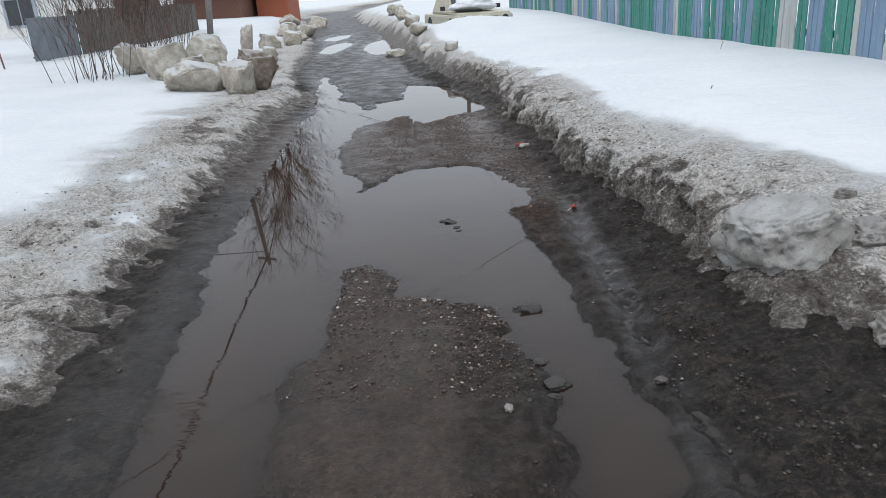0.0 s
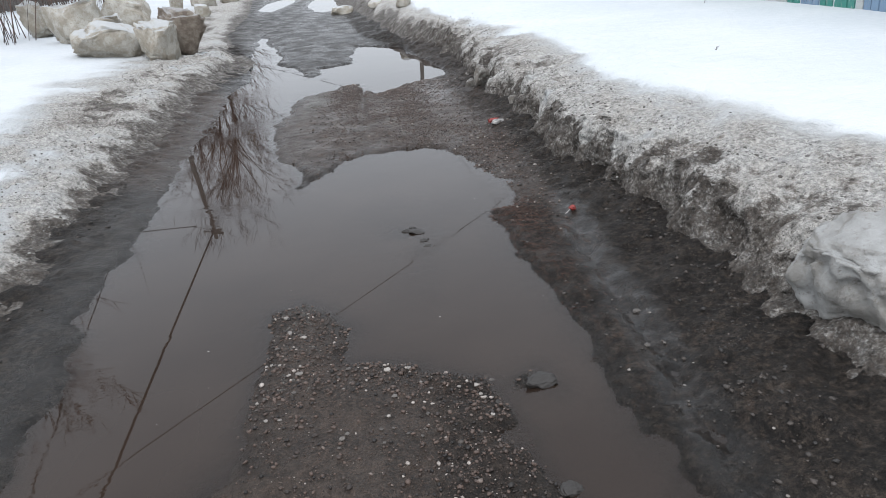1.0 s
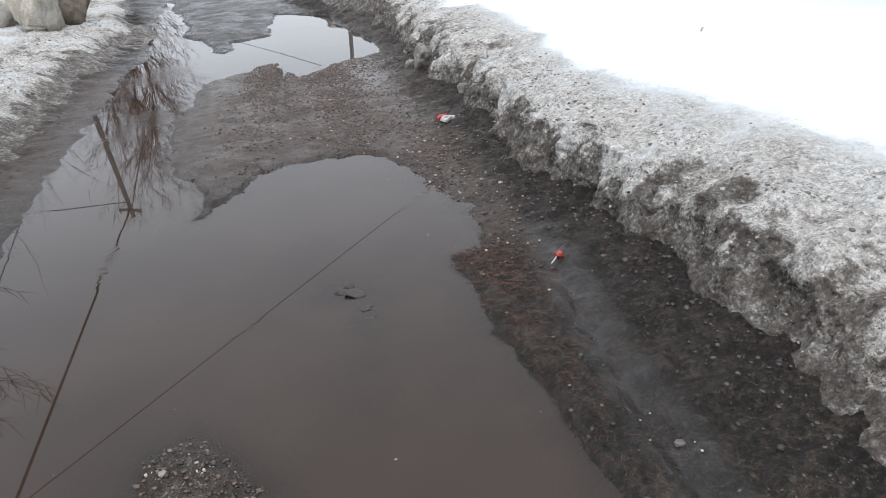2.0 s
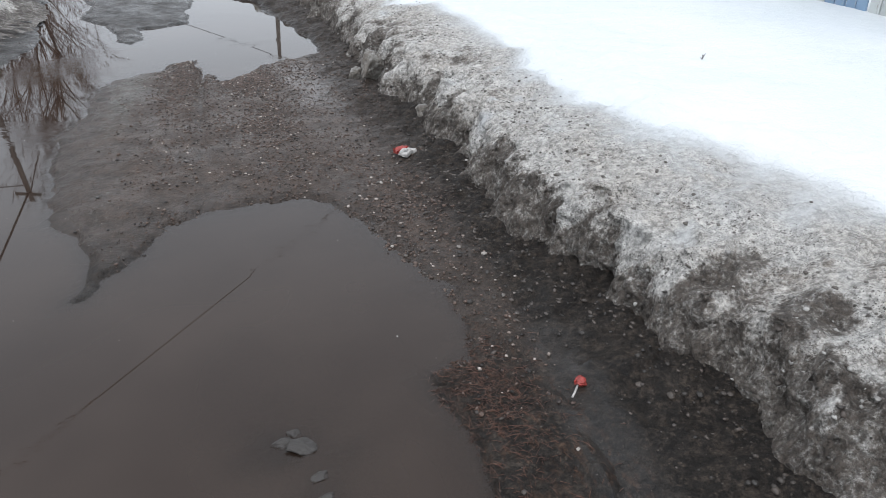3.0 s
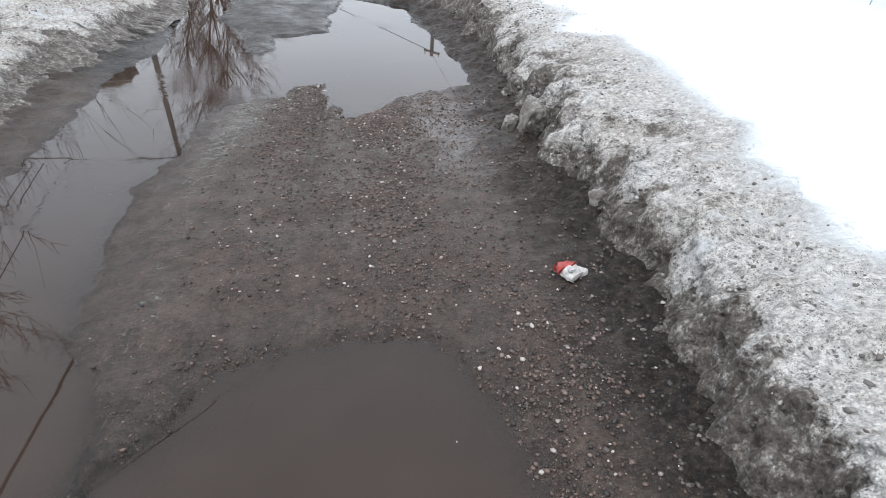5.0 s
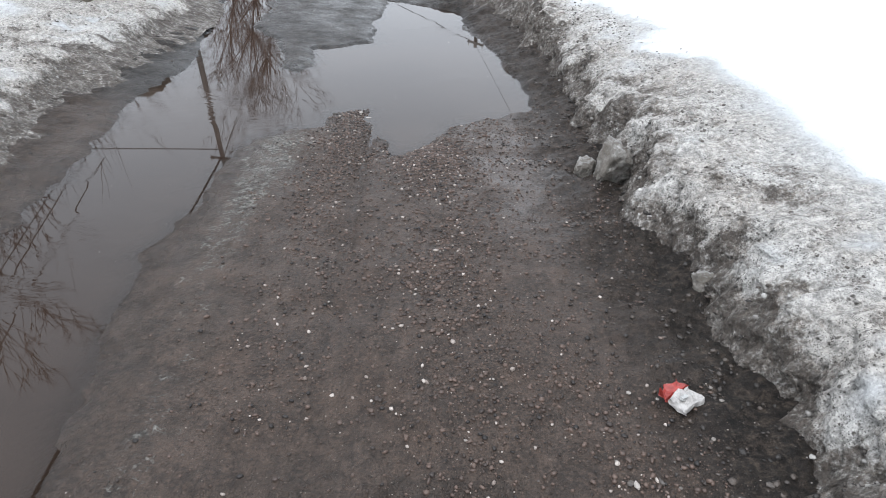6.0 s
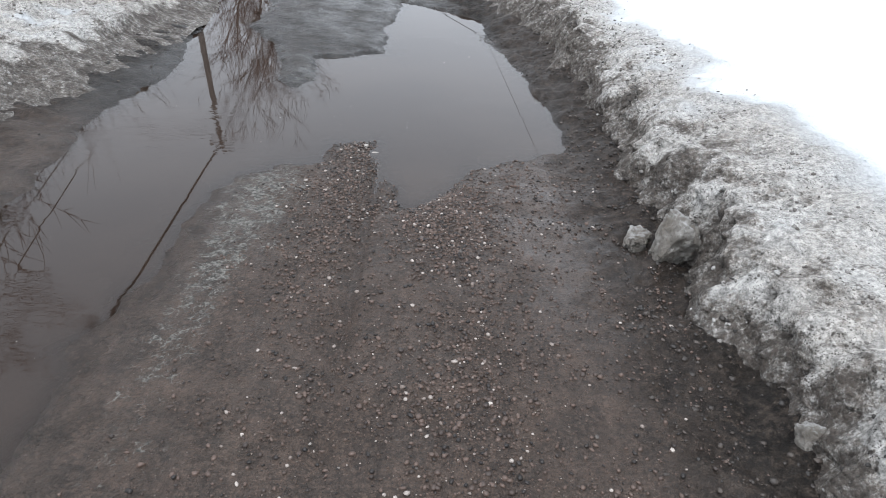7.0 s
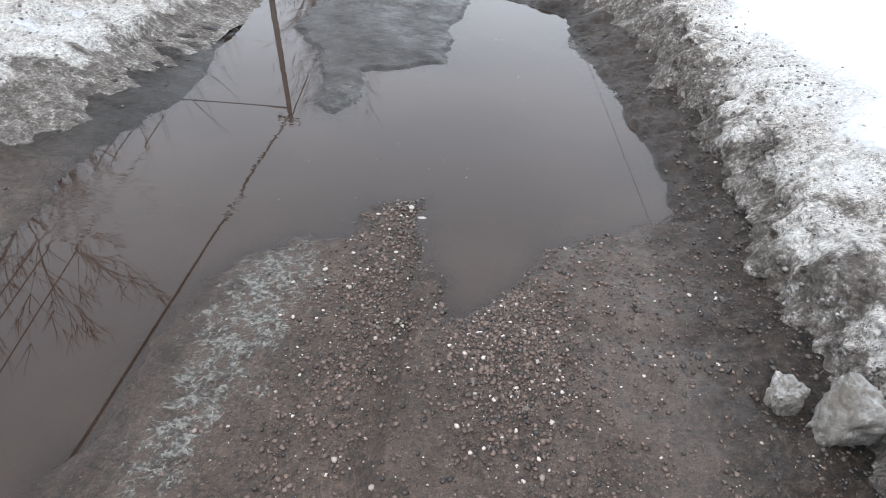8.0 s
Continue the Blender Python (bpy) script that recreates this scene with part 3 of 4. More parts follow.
def right_dirt(x, y, z):
    back = x - along(RIGHT_CREST, y)
    wide = np.interp(y, (2.8, 3.9, 5.0, 6.2, 8.0, 11), (1.4, 1.0, 0.85, 0.62, 0.5, 0.5)) + 0.22 * vnoise(x, y, 1.3, 6)
    clean = step(1.05, 0.30, back / wide + 0.25 * vnoise(x, y, 0.5, 3)) * 0.62 + 0.12 * in_patch(x, y, 1.2, 7.5, 0.35, 0.7)
    foot = step(0.02, -0.2, back + 0.12 * vnoise(x, y, 0.3, 1) + 0.08 * vnoise(x, y, 0.08, 2)) * 0.36
    spot = 0.9 * in_patch(x, y, 1.50, 4.32, 0.10, 0.08) + 0.3 * in_patch(x, y, 1.1, 5.4, 0.12, 0.2) + 0.7 * in_patch(x, y, 1.05, 7.15, 0.07, 0.07)
    over = z - ground_height(x, y) - 0.06 * vnoise(x, y, 0.15, 4) - 0.035 * vnoise(x, y, 0.05, 2)  # height of the snow above the soil
    tall = 0.25
    low = 0.54 * step(tall, 0.0, over) + 0.25 * step(0.09, 0.0, over)
    deep = 0.22 * step(7.8, 10, y) * step(0.15, -0.05, back) + 0.15 * step(5.4, 4.4, y) * step(0.35, -0.05, back + 0.1 * vnoise(x, y, 0.25, 5))
    patchy = step(1.1, 0.0, back / wide) * (0.17 * vnoise(x, y, 0.33, 2) + 0.22 * vnoise(x, y, 0.12, 4) + 0.16 * vnoise(x, y, 0.05, 5))
    return clean + 0.5 * foot + spot + deep + patchy + low


def left_dirt(x, y, z):
    back = along(LEFT_FOOT, y) - x
    reach = 1.75 + 0.5 * step(5, 9, y) - 0.45 * step(3, 1.8, y)
    body = (0.46 + 0.16 * step(6, 8, y)) * step(reach, 0.15, back + 0.3 * vnoise(x, y, 0.8, 5))
    track = (0.30 + 0.2 * vnoise(x, y, 0.5, 6)) * np.exp(-(((back - 0.80) / 0.30) ** 2))
    edge = 0.60 * step(0.30, -0.02, back + 0.1 * vnoise(x, y, 0.3, 2) + 0.05 * vnoise(x, y, 0.08, 1))
    near = 0.3 * step(2.9, 2.0, y) * step(1.0, 0.3, back)
    patchy = step(1.1, 0.0, back / reach) * (0.26 * vnoise(x, y, 0.4, 2) + 0.30 * vnoise(x * 0.5, y, 0.12, 4) + 0.08 * vnoise(x, y, 0.05, 5))
    contact = 0.55 * step(0.09, 0.0, z - ground_height(x, y) - 0.025 * vnoise(x, y, 0.09, 4))
    return body + track + 0.7 * edge + near + patchy + contact


def right_push(x, y, z):
    """Lumps and hollows standing out sideways from the bank's face."""
    face = np.exp(-(((x - along(RIGHT_CREST, y)) / 0.22) ** 2)) * step(0.0, 0.08, z) * step(14, 11, y)
    knob = 0.5 - np.abs(vnoise(y, z * 1.3 + 0.3 * x, 0.13, 3))
    return -face * (0.032 * knob + 0.024 * fbm(y, z * 1.3, 0.08, 5, 3, 0.65) + 0.012 * fbm(y + 3.1, z * 1.5 + x, 0.035, 2, 2))


def lies_above(x, y, z):
    return z > ground_height(x, y) - 0.03


snow_right = sheet("snow_bank", axis(0.5, 2.1, 0.012, -9, 900, 1.1), axis(1.4, 11.5, 0.012, -60, 1500, 1.15), right_snow_height, keep=lies_above, layers={"dirt": right_dirt}, push=right_push)
snow_right.data.materials.append(SNOW)
tagged(snow_right, "wet white snow bank with dirty crumbling edge", "snow", kind="structure")
snow_left = sheet("snow_bank", axis(-3.5, -1.5, 0.014, -900, -1.0, 1.12), axis(1.4, 11.5, 0.014, -60, 1500, 1.15), left_snow_height, keep=lambda x, y, z: lies_above(x, y, z) & (x < along(LEFT_FOOT, y) + 0.2), layers={"dirt": left_dirt})
snow_left.data.materials.append(SNOW)
tagged(snow_left, "low snow slope soiled brown beside the road", "snow", kind="structure")


# ---------- helpers for things ----------
def thing(name, x, y, z, label, category, group="", turn=0.0):
    ob = new(name)
    ob.matrix_world = pose(x, y, z, 0, 0, turn)
    return tagged(ob, label, category, group)


def part(name, bm, material, parent=None, label=""):
    me = bpy.data.meshes.new(name)
    bm.normal_update()
    bm.to_mesh(me)
    bm.free()
    ob = new(name, me)
    me.materials.append(material)
    if parent:
        ob.parent = parent
    if label:
        tagged(ob, label)
    return ob


def box(bm, x0, x1, y0, y1, z0, z1, bevel=0.0):
    got = bmesh.ops.create_cube(bm, size=1.0, matrix=Matrix.Translation(((x0 + x1) / 2, (y0 + y1) / 2, (z0 + z1) / 2)) @ Matrix.Diagonal((x1 - x0, y1 - y0, z1 - z0, 1)))
    if bevel:
        edges = list({e for v in got["verts"] for e in v.link_edges})
        bmesh.ops.bevel(bm, geom=edges, offset=bevel, segments=2, affect="EDGES", profile=0.6)
    return got["verts"]


def boxed(x0, x1, y0, y1, z0, z1, bevel=0.0):
    bm = bmesh.new()
    box(bm, x0, x1, y0, y1, z0, z1, bevel)
    return bm


def tube(bm, points, radii, sides=6):
    """A tapered tube through points."""
    rings = []
    for k, p in enumerate(points):
        p = Vector(p)
        ahead = Vector(points[min(k + 1, len(points) - 1)]) - Vector(points[max(k - 1, 0)])
        q = ahead.normalized().to_track_quat("Z", "Y")
        rings.append([bm.verts.new(p + q @ Vector((math.cos(a) * radii[k], math.sin(a) * radii[k], 0))) for a in [2 * math.pi * s / sides for s in range(sides)]])
    for a, b in zip(rings, rings[1:]):
        for s in range(sides):
            bm.faces.new((a[s], a[(s + 1) % sides], b[(s + 1) % sides], b[s])).smooth = True
    bm.faces.new(rings[0][::-1])
    bm.faces.new(rings[-1])


def ground_top(x, y):
    g = float(ground_height(np.array([[x]]), np.array([[y]]))[0, 0])
    if x > along(RIGHT_FOOT, y):
        g = max(g, float(right_snow_height(np.array([[x]]), np.array([[y]]))[0, 0]))
    if x < along(LEFT_FOOT, y):
        g = max(g, float(left_snow_height(np.array([[x]]), np.array([[y]]))[0, 0]))
    return g


# ---------- ice and snow chunks ----------
def chunk(name, x, y, w, d, h, seed, label, material, turn=0.0, tilt=0.0, sharp=0.55, sink=0.06, detail=4, group=""):
    """A broken block of packed snow, squared off, pitted and worn."""
    rng = random.Random(seed)
    bm = bmesh.new()
    bmesh.ops.create_icosphere(bm, subdivisions=detail, radius=1.0)
    cuts = [(Vector((rng.gauss(0, 1), rng.gauss(0, 1), rng.gauss(0.2, 0.8))).normalized(), rng.uniform(0.6, 0.85)) for _ in range(7)]
    off = Vector((rng.uniform(-50, 50), rng.uniform(-50, 50), rng.uniform(-50, 50)))
    for v in bm.verts:
        p = v.co.copy()
        p = Vector([math.copysign(abs(c) ** sharp, c) for c in p])
        for nrm, dist in cuts:
            over = p.dot(nrm) - dist
            if over > 0:
                p -= nrm * over * 0.92
        q = p * 1.0
        p *= 1 + 0.18 * noise.fractal(q * 1.5 + off, 0.8, 2.1, 3) + 0.11 * noise.fractal(q * 5 + off, 0.6, 2.1, 5)
        v.co = Vector((p.x * w / 1.7, p.y * d / 1.7, p.z * h / 1.7))
    low = min(v.co.z for v in bm.verts)
    for v in bm.verts:
        v.co.z -= low
    bmesh.ops.transform(bm, matrix=pose(0, 0, 0, tilt * 0.6, tilt, 0), verts=bm.verts)
    for f in bm.faces:
        f.smooth = True
    ob = part(name, bm, material)
    ob.matrix_world = pose(x, y, ground_top(x, y) - sink, 0, 0, turn)
    return tagged(ob, label, "snow chunk", group)


PILE = "ice chunks beside the road"
for k, (x, y, w, d, h, turn, tilt) in enumerate([
        (-3.80, 11.5, 0.78, 0.6, 0.52, 20, 8), (-4.85, 13.5, 0.6, 0.55, 0.66, 50, -6), (-4.75, 15.3, 0.95, 0.6, 0.66, 10, 12), (-5.9, 14.5, 0.42, 0.4, 0.58, 70, -10),
        (-5.0, 19.8, 0.28, 0.45, 0.72, 15, 6), (-4.85, 22.1, 0.8, 0.6, 0.42, 35, 4), (-5.6, 28.5, 0.8, 0.7, 0.5, 80, 5), (-2.95, 11.0, 0.5, 0.42, 0.5, 15, 10),
        (-3.4, 12.7, 0.5, 0.5, 0.3, 65, -8), (-4.4, 23.6, 0.55, 0.5, 0.42, 25, 10), (-5.2, 31.2, 0.7, 0.6, 0.5, 55, 0), (-4.15, 12.3, 0.45, 0.5, 0.5, 40, 14),
        (-6.9, 36.0, 0.8, 0.7, 0.55, 0, 4), (-4.0, 18.2, 0.45, 0.4, 0.3, 12, 6), (-6.4, 41.0, 0.9, 0.8, 0.6, 30, 6), (-3.3, 11.9, 0.4, 0.35, 0.28, 80, 5), (-4.6, 26.0, 0.5, 0.5, 0.35, 10, 5)]):
    small = h < 0.45
    chunk("ice_chunk", x - 0.2, y, w, d, h, 30 + k, "small soiled ice lump on the snow edge" if small else "dirty grey ice block thrown up beside the road", ICE, turn, tilt, 0.38, 0.1, 4 if y < 16 else 3, PILE)
chunk("ice_chunk", -3.0, 11.5, 0.5, 0.45, 0.6, 55, "upright ice block caked with brown road dirt", BROWN_ICE, 30, 10, 0.38, 0.1, 4, PILE)
chunk("snow_block", 1.68, 3.02, 0.52, 0.46, 0.34, 5, "rounded old snow block with grey soiled side", SNOW_BLOCK, 25, -14, 0.7, 0.20, 5)
for x, y, w, h, s in ((2.02, 3.25, 0.10, 0.08, 1), (1.72, 2.28, 0.24, 0.12, 2), (1.86, 2.36, 0.16, 0.10, 3), (1.95, 2.9, 0.2, 0.1, 8), (0.87, 8.02, 0.15, 0.20, 4), (0.79, 8.2, 0.11, 0.11, 9), (1.04, 7.1, 0.07, 0.09, 6)):
    chunk("snow_lump", x, y, w, w * 0.85, h, 60 + s, "crumbled lump of wet grey snow at the bank", SNOW_LUMP, 30 * s, 8, 0.7, 0.05, 5, "snow lumps along the bank")
for k, (x, y, w, h) in enumerate(((-1.5, 18.5, 0.8, 0.35), (-0.9, 19.5, 0.7, 0.5), (-1.2, 25.0, 0.8, 0.6), (-1.7, 30.0, 1.0, 0.8), (-0.6, 16.5, 0.5, 0.3), (-0.1, 14.6, 0.45, 0.3), (-2.2, 36.0, 1.2, 0.9))):
    chunk("snow_lump", x + 0.45, y, w * 0.6, w * 0.6, h * 0.6, 90 + k, "heap of ploughed grey snow along the road", ICE, 40 * k, 5, 0.75, 0.05, 3, "snow lumps along the bank")


for x, y, w, hh in ((-0.01, 4.53, 0.07, 0.024), (0.04, 4.50, 0.08, 0.026), (0.02, 4.56, 0.04, 0.022), (0.07, 4.38, 0.045, 0.022), (0.085, 4.31, 0.04, 0.021), (0.39, 3.02, 0.10, 0.036), (0.40, 2.32, 0.11, 0.035), (0.36, 2.5, 0.07, 0.025), (0.38, 2.22, 0.06, 0.025)):
    ob = chunk("mud_clod", x, y, w, w * 0.7, hh, int(x * 100 + y * 10), "dark wet clod of soil lying in the water", CLOD, 40 * x, 5, 0.8, 0.0, 4, "clods in the puddle")
    ob.location.z = max(ob.location.z, 0.0) - 0.018
    tagged(ob, category="clod")


# ---------- loose gravel, clods and crumbs ----------
def scatter(name, xs, ys, sizes, material, label, category, lift=0.25, seed=1, flat=0.7, top=None):
    """Many small stones as one mesh, each a rough twenty-sided lump."""
    rng = np.random.RandomState(seed)
    bm = bmesh.new()
    bmesh.ops.create_icosphere(bm, subdivisions=1, radius=1.0)
    bm.verts.ensure_lookup_table()
    tv = np.array([v.co[:] for v in bm.verts])
    tf = np.array([[v.index for v in f.verts] for f in bm.faces])
    bm.free()
    n, nv = len(xs), len(tv)
    zs = top(xs, ys)
    q = tv[None] * rng.uniform(0.6, 1.25, (n, nv, 1))
    q = q * np.stack([rng.uniform(0.7, 1.3, n), rng.uniform(0.6, 1.1, n), rng.uniform(0.45, 0.9, n) * flat / 0.7], -1)[:, None]
    a = rng.uniform(0, 6.283, n)[:, None]
    q = np.stack([q[..., 0] * np.cos(a) - q[..., 1] * np.sin(a), q[..., 0] * np.sin(a) + q[..., 1] * np.cos(a), q[..., 2]], -1)
    q = q * sizes[:, None, None] + np.stack([xs, ys, zs + sizes * lift], -1)[:, None]
    co = q.reshape(-1, 3).astype(np.float32)
    fa = (tf[None] + (np.arange(n) * nv)[:, None, None]).reshape(-1, 3).astype(np.int32)
    me = bpy.data.meshes.new(name)
    me.vertices.add(len(co)), me.vertices.foreach_set("co", co.ravel())
    me.loops.add(fa.size), me.loops.foreach_set("vertex_index", fa.ravel())
    me.polygons.add(len(fa)), me.polygons.foreach_set("loop_start", (np.arange(len(fa)) * 3).astype(np.int32))
    me.update(calc_edges=True)
    me.materials.append(material)
    return tagged(new(name, me), label, category, kind="stuff")


def pick(n, x0, x1, y0, y1, density, seed):
    """Places in a field, thinned by a density between 0 and 1."""
    rng = np.random.RandomState(seed)
    x, y = rng.uniform(x0, x1, n), rng.uniform(y0, y1, n)
    k = rng.rand(n) < density(x, y)
    return x[k], y[k], rng.rand(k.sum())


def gravel_density(x, y):
    d = land_distance(x, y)
    lanes = 0.14 + 0.32 * np.exp(-(((x - 0.12) / 0.16) ** 2)) + 0.8 * np.exp(-(((x + 0.47) / 0.12) ** 2)) * step(7.2, 8.4, y) + 0.3 * np.exp(-(((x - 0.62) / 0.22) ** 2)) * step(7, 6, y)
    pile = 2.6 * np.exp(-(((x + 0.0) / 0.12) ** 2) - ((y - 8.3) / 0.25) ** 2)
    field = gravel_layer(x, y, 0) * lanes * (0.7 + 0.6 * vnoise(x, y, 0.3, 2)) * step(-0.95, -0.3, x)
    first = 0.25 * step(0.22, 0.0, np.abs(d - 0.1)) * step(2.6, 3.1, y) * step(4, 3.6, y) * step(0.4, 0.2, x)
    return np.clip((field + pile + first) * step(-0.035, 0.01, d), 0, 1)


gx, gy, gr = pick(430000, -1.1, 0.95, 2.2, 9.3, gravel_density, 11)
scatter("gravel", gx, gy, 0.0025 + 0.0080 * gr ** 5, GRAVEL, "fine wet gravel strewn over the road humps", "gravel", 0.15, 3, 0.7, ground_height)


def clod_density(x, y):
    return (0.25 + 0.75 * step(4.2, 5.2, y)) * mud_rough(x, y) * step(-0.02, 0.05, land_distance(x, y)) * (0.5 + 0.5 * vnoise(x, y, 0.25, 6)) * np.where(x < 0, 0.7, 1.0) * step(0.02, -0.12, x - along(RIGHT_CREST, y)) + 0.8 * np.exp(-(((x - along(RIGHT_FOOT, y) + 0.04) / 0.14) ** 2))


def top_of_all(x, y):
    return np.maximum(ground_height(x, y), np.where(x > along(RIGHT_FOOT, y), right_snow_height(x, y), np.where(x < along(LEFT_FOOT, y), left_snow_height(x, y), -1)))


cx, cy, cr = pick(80000, -2.0, 1.6, 1.4, 11.5, clod_density, 12)
scatter("mud_clods", cx, cy, 0.0022 + 0.012 * cr ** 6, CLOD, "small dark clods of churned wet soil", "mud", 0.05, 4, 0.6, top_of_all)


def crumb_density(x, y):
    br, bl = x - along(RIGHT_CREST, y), along(LEFT_FOOT, y) - x
    right = np.exp(-(((br - 0.1) / 0.2) ** 2)) * step(0.0, 0.1, x - along(RIGHT_FOOT, y))
    left = 0.5 * np.exp(-(((bl - 0.5) / 0.5) ** 2)) * (x < 0) * step(0.02, 0.15, bl)
    return np.clip(np.maximum(right, left) * (0.55 + 0.7 * vnoise(x, y, 0.3, 3)), 0, 1)


sx, sy, sr = pick(26000, 0.6, 2.2, 1.6, 12, crumb_density, 13)
lx, ly, lr = pick(22000, -3.4, -1.7, 1.6, 12, crumb_density, 14)
scatter("snow_crumbs", np.concatenate([sx, lx]), np.concatenate([sy, ly]), 0.003 + 0.010 * np.concatenate([sr, lr]) ** 3, CRUMB, "granular crumbs of thawing dirty snow", "snow", 0.1, 5, 0.7, top_of_all)


fx, fy, fr = pick(2600, -1.6, 0.7, 2.5, 11.5, lambda x, y: step(0.0, -0.04, land_distance(x, y)) * (0.03 + 0.35 * np.exp(-(((x + 0.5) / 0.35) ** 2) - ((y - 9.4) / 0.3) ** 2)), 15)
scatter("floating_bits", fx, fy, 0.0018 + 0.004 * fr ** 3, CRUMB, "tiny pale bits of debris floating on water", "debris", 0.0, 6, 0.3, lambda x, y: 0 * x)


# ---------- single pebbles on the road ----------
def pebble_mesh(seed):
    rng = random.Random(seed)
    bm = bmesh.new()
    bmesh.ops.create_icosphere(bm, subdivisions=1, radius=0.5)
    for v in bm.verts:
        v.co *= rng.uniform(0.75, 1.15)
        v.co.z *= 0.65
    me = bpy.data.meshes.new("pebble")
    bm.to_mesh(me)
    bm.free()
    me.materials.append(PEBBLE)
    return me


PEBBLES = [pebble_mesh(s) for s in range(6)]
prng = random.Random(77)


def pebble(x, y, size):
    ob = new("pebble", PEBBLES[prng.randrange(6)])
    ob.parent = ground
    z = float(ground_height(np.array([[x]]), np.array([[y]]))[0, 0])
    ob.matrix_world = Matrix.LocRotScale((x, y, z + size * 0.12), Euler((0, 0, prng.uniform(0, 6.28))), Vector((size * prng.uniform(0.8, 1.3), size * prng.uniform(0.7, 1.1), size * prng.uniform(0.6, 1.0))))


for x0, x1, y0, y1, count, least, most in ((0.45, 0.98, 4.8, 6.6, 70, 0.010, 0.024), (-0.65, -0.32, 8.2, 9.05, 45, 0.010, 0.022), (-0.15, 0.18, 8.0, 8.6, 35, 0.010, 0.02),
                                           (-0.3, 0.3, 2.7, 3.2, 35, 0.012, 0.028), (-0.62, -0.42, 2.9, 3.75, 25, 0.012, 0.03), (0.65, 1.0, 2.2, 4.4, 26, 0.008, 0.02), (-0.6, 0.6, 6.2, 8.4, 40, 0.007, 0.014)):
    for _ in range(count):
        pebble(prng.uniform(x0, x1), prng.uniform(y0, y1), least + (most - least) * prng.random() ** 2)
for x, y, s in ((0.877, 3.42, 0.035), (0.818, 3.14, 0.032), (0.19, 2.11, 0.055), (-0.38, 8.98, 0.035), (-0.43, 9.02, 0.03), (0.87, 5.38, 0.03), (0.79, 5.47, 0.025), (0.80, 2.24, 0.06), (0.6, 2.22, 0.03)):
    pebble(x, y, s)


# ---------- litter ----------
def crumpled_packet(x, y):
    ob = thing("crumpled_packet", x, y, ground_top(x, y) - 0.004, "crumpled red and white paper packet on gravel", "litter", turn=35)
    for name, y0, y1, mat, label, seed in (("paper_body", -0.055, 0.02, PAPER, "crushed white paper body", 3), ("red_end", 0.02, 0.055, RED_PAPER, "torn glossy red end", 4)):
        bm = boxed(-0.043, 0.043, y0 * 0.9, y1 * 0.9, 0.0, 0.024)
        bmesh.ops.subdivide_edges(bm, edges=bm.edges, cuts=5, use_grid_fill=True)
        for v in bm.verts:
            v.co += noise.noise_vector(v.co * 38 + Vector((seed, 0, 0))) * 0.016
            v.co.z = max(v.co.z, 0.001)
        part(name, bm, mat, ob, label)
    bm = boxed(-0.022, 0.02, -0.02, -0.008, 0.020, 0.030)
    bmesh.ops.rotate(bm, matrix=Matrix.Rotation(0.1, 3, "Y"), verts=bm.verts)
    part("grey_print", bm, GREY_PRINT, ob, "plain grey printed bar")


def lollipop(x, y):
    ob = thing("lollipop", x, y, ground_top(x, y), "dropped red lollipop wrapper with short pale stick", "litter", turn=20)
    bm = bmesh.new()
    bmesh.ops.create_icosphere(bm, subdivisions=3, radius=0.018)
    for v in bm.verts:
        v.co += noise.noise_vector(v.co * 90) * 0.008
        v.co.z = v.co.z * 0.75 + 0.016
    part("wrapper", bm, RED_PAPER, ob, "crinkled red foil wrapper")
    bm = bmesh.new()
    tube(bm, [(-0.015, -0.005, 0.012), (-0.045, -0.022, 0.006), (-0.062, -0.03, 0.004)], [0.0035] * 3)
    part("stick", bm, PAPER, ob, "pale paper stick")


crumpled_packet(0.79, 6.52)
lollipop(0.895, 4.515)


def dry_weed(x, y, h, seed, label):
    rng = random.Random(seed)
    ob = thing("dry_weed", x, y, ground_top(x, y) - 0.02, label, "dry plant")
    bm = bmesh.new()
    tube(bm, [(0, 0, 0), (0.02, 0, h * 0.5), (0.05, 0.02, h)], [0.004, 0.003, 0.0015], 4)
    part("stem", bm, BARK, ob)
    for k in range(5):
        z = h * rng.uniform(0.35, 0.85)
        a = rng.uniform(0, 6.28)
        bm = bmesh.new()
        tube(bm, [(0.02, 0, z), (0.02 + 0.3 * h * math.cos(a), 0.3 * h * math.sin(a), z + 0.25 * h)], [0.0025, 0.001], 3)
        part("twig", bm, BARK, ob)


dry_weed(4.2, 10.4, 0.22, 2, "thin dry weed stalk poking through the snow")
dry_weed(1.53, 5.12, 0.03, 3, "scrap of dark dead plant on the snow")
dry_weed(2.6, 6.6, 0.05, 4, "scrap of dark dead plant on the snow")

# wet straw at the mud's tip
srng = random.Random(5)
bm = bmesh.new()
for _ in range(1300):
    x, y = srng.gauss(0.60, 0.09), srng.gauss(4.60, 0.20)
    if srng.random() < 0.3:
        x, y = srng.gauss(0.62, 0.1), srng.gauss(3.9, 0.4)
    if land_distance(np.array([[x]]), np.array([[y]]))[0, 0] < -0.03:
        continue
    z, a, s = float(ground_height(np.array([[x]]), np.array([[y]]))[0, 0]), srng.uniform(0, 3.14), srng.uniform(0.006, 0.022)
    tube(bm, [(x - s * math.cos(a), y - s * math.sin(a), z + 0.002), (x, y, z + srng.uniform(0.002, 0.007)), (x + s * math.cos(a), y + s * math.sin(a), z + 0.002)], [0.0009] * 3, 3)
tagged(part("wet_straw", bm, STRAW), "matted brown straw washed onto the mud", "straw", kind="stuff")


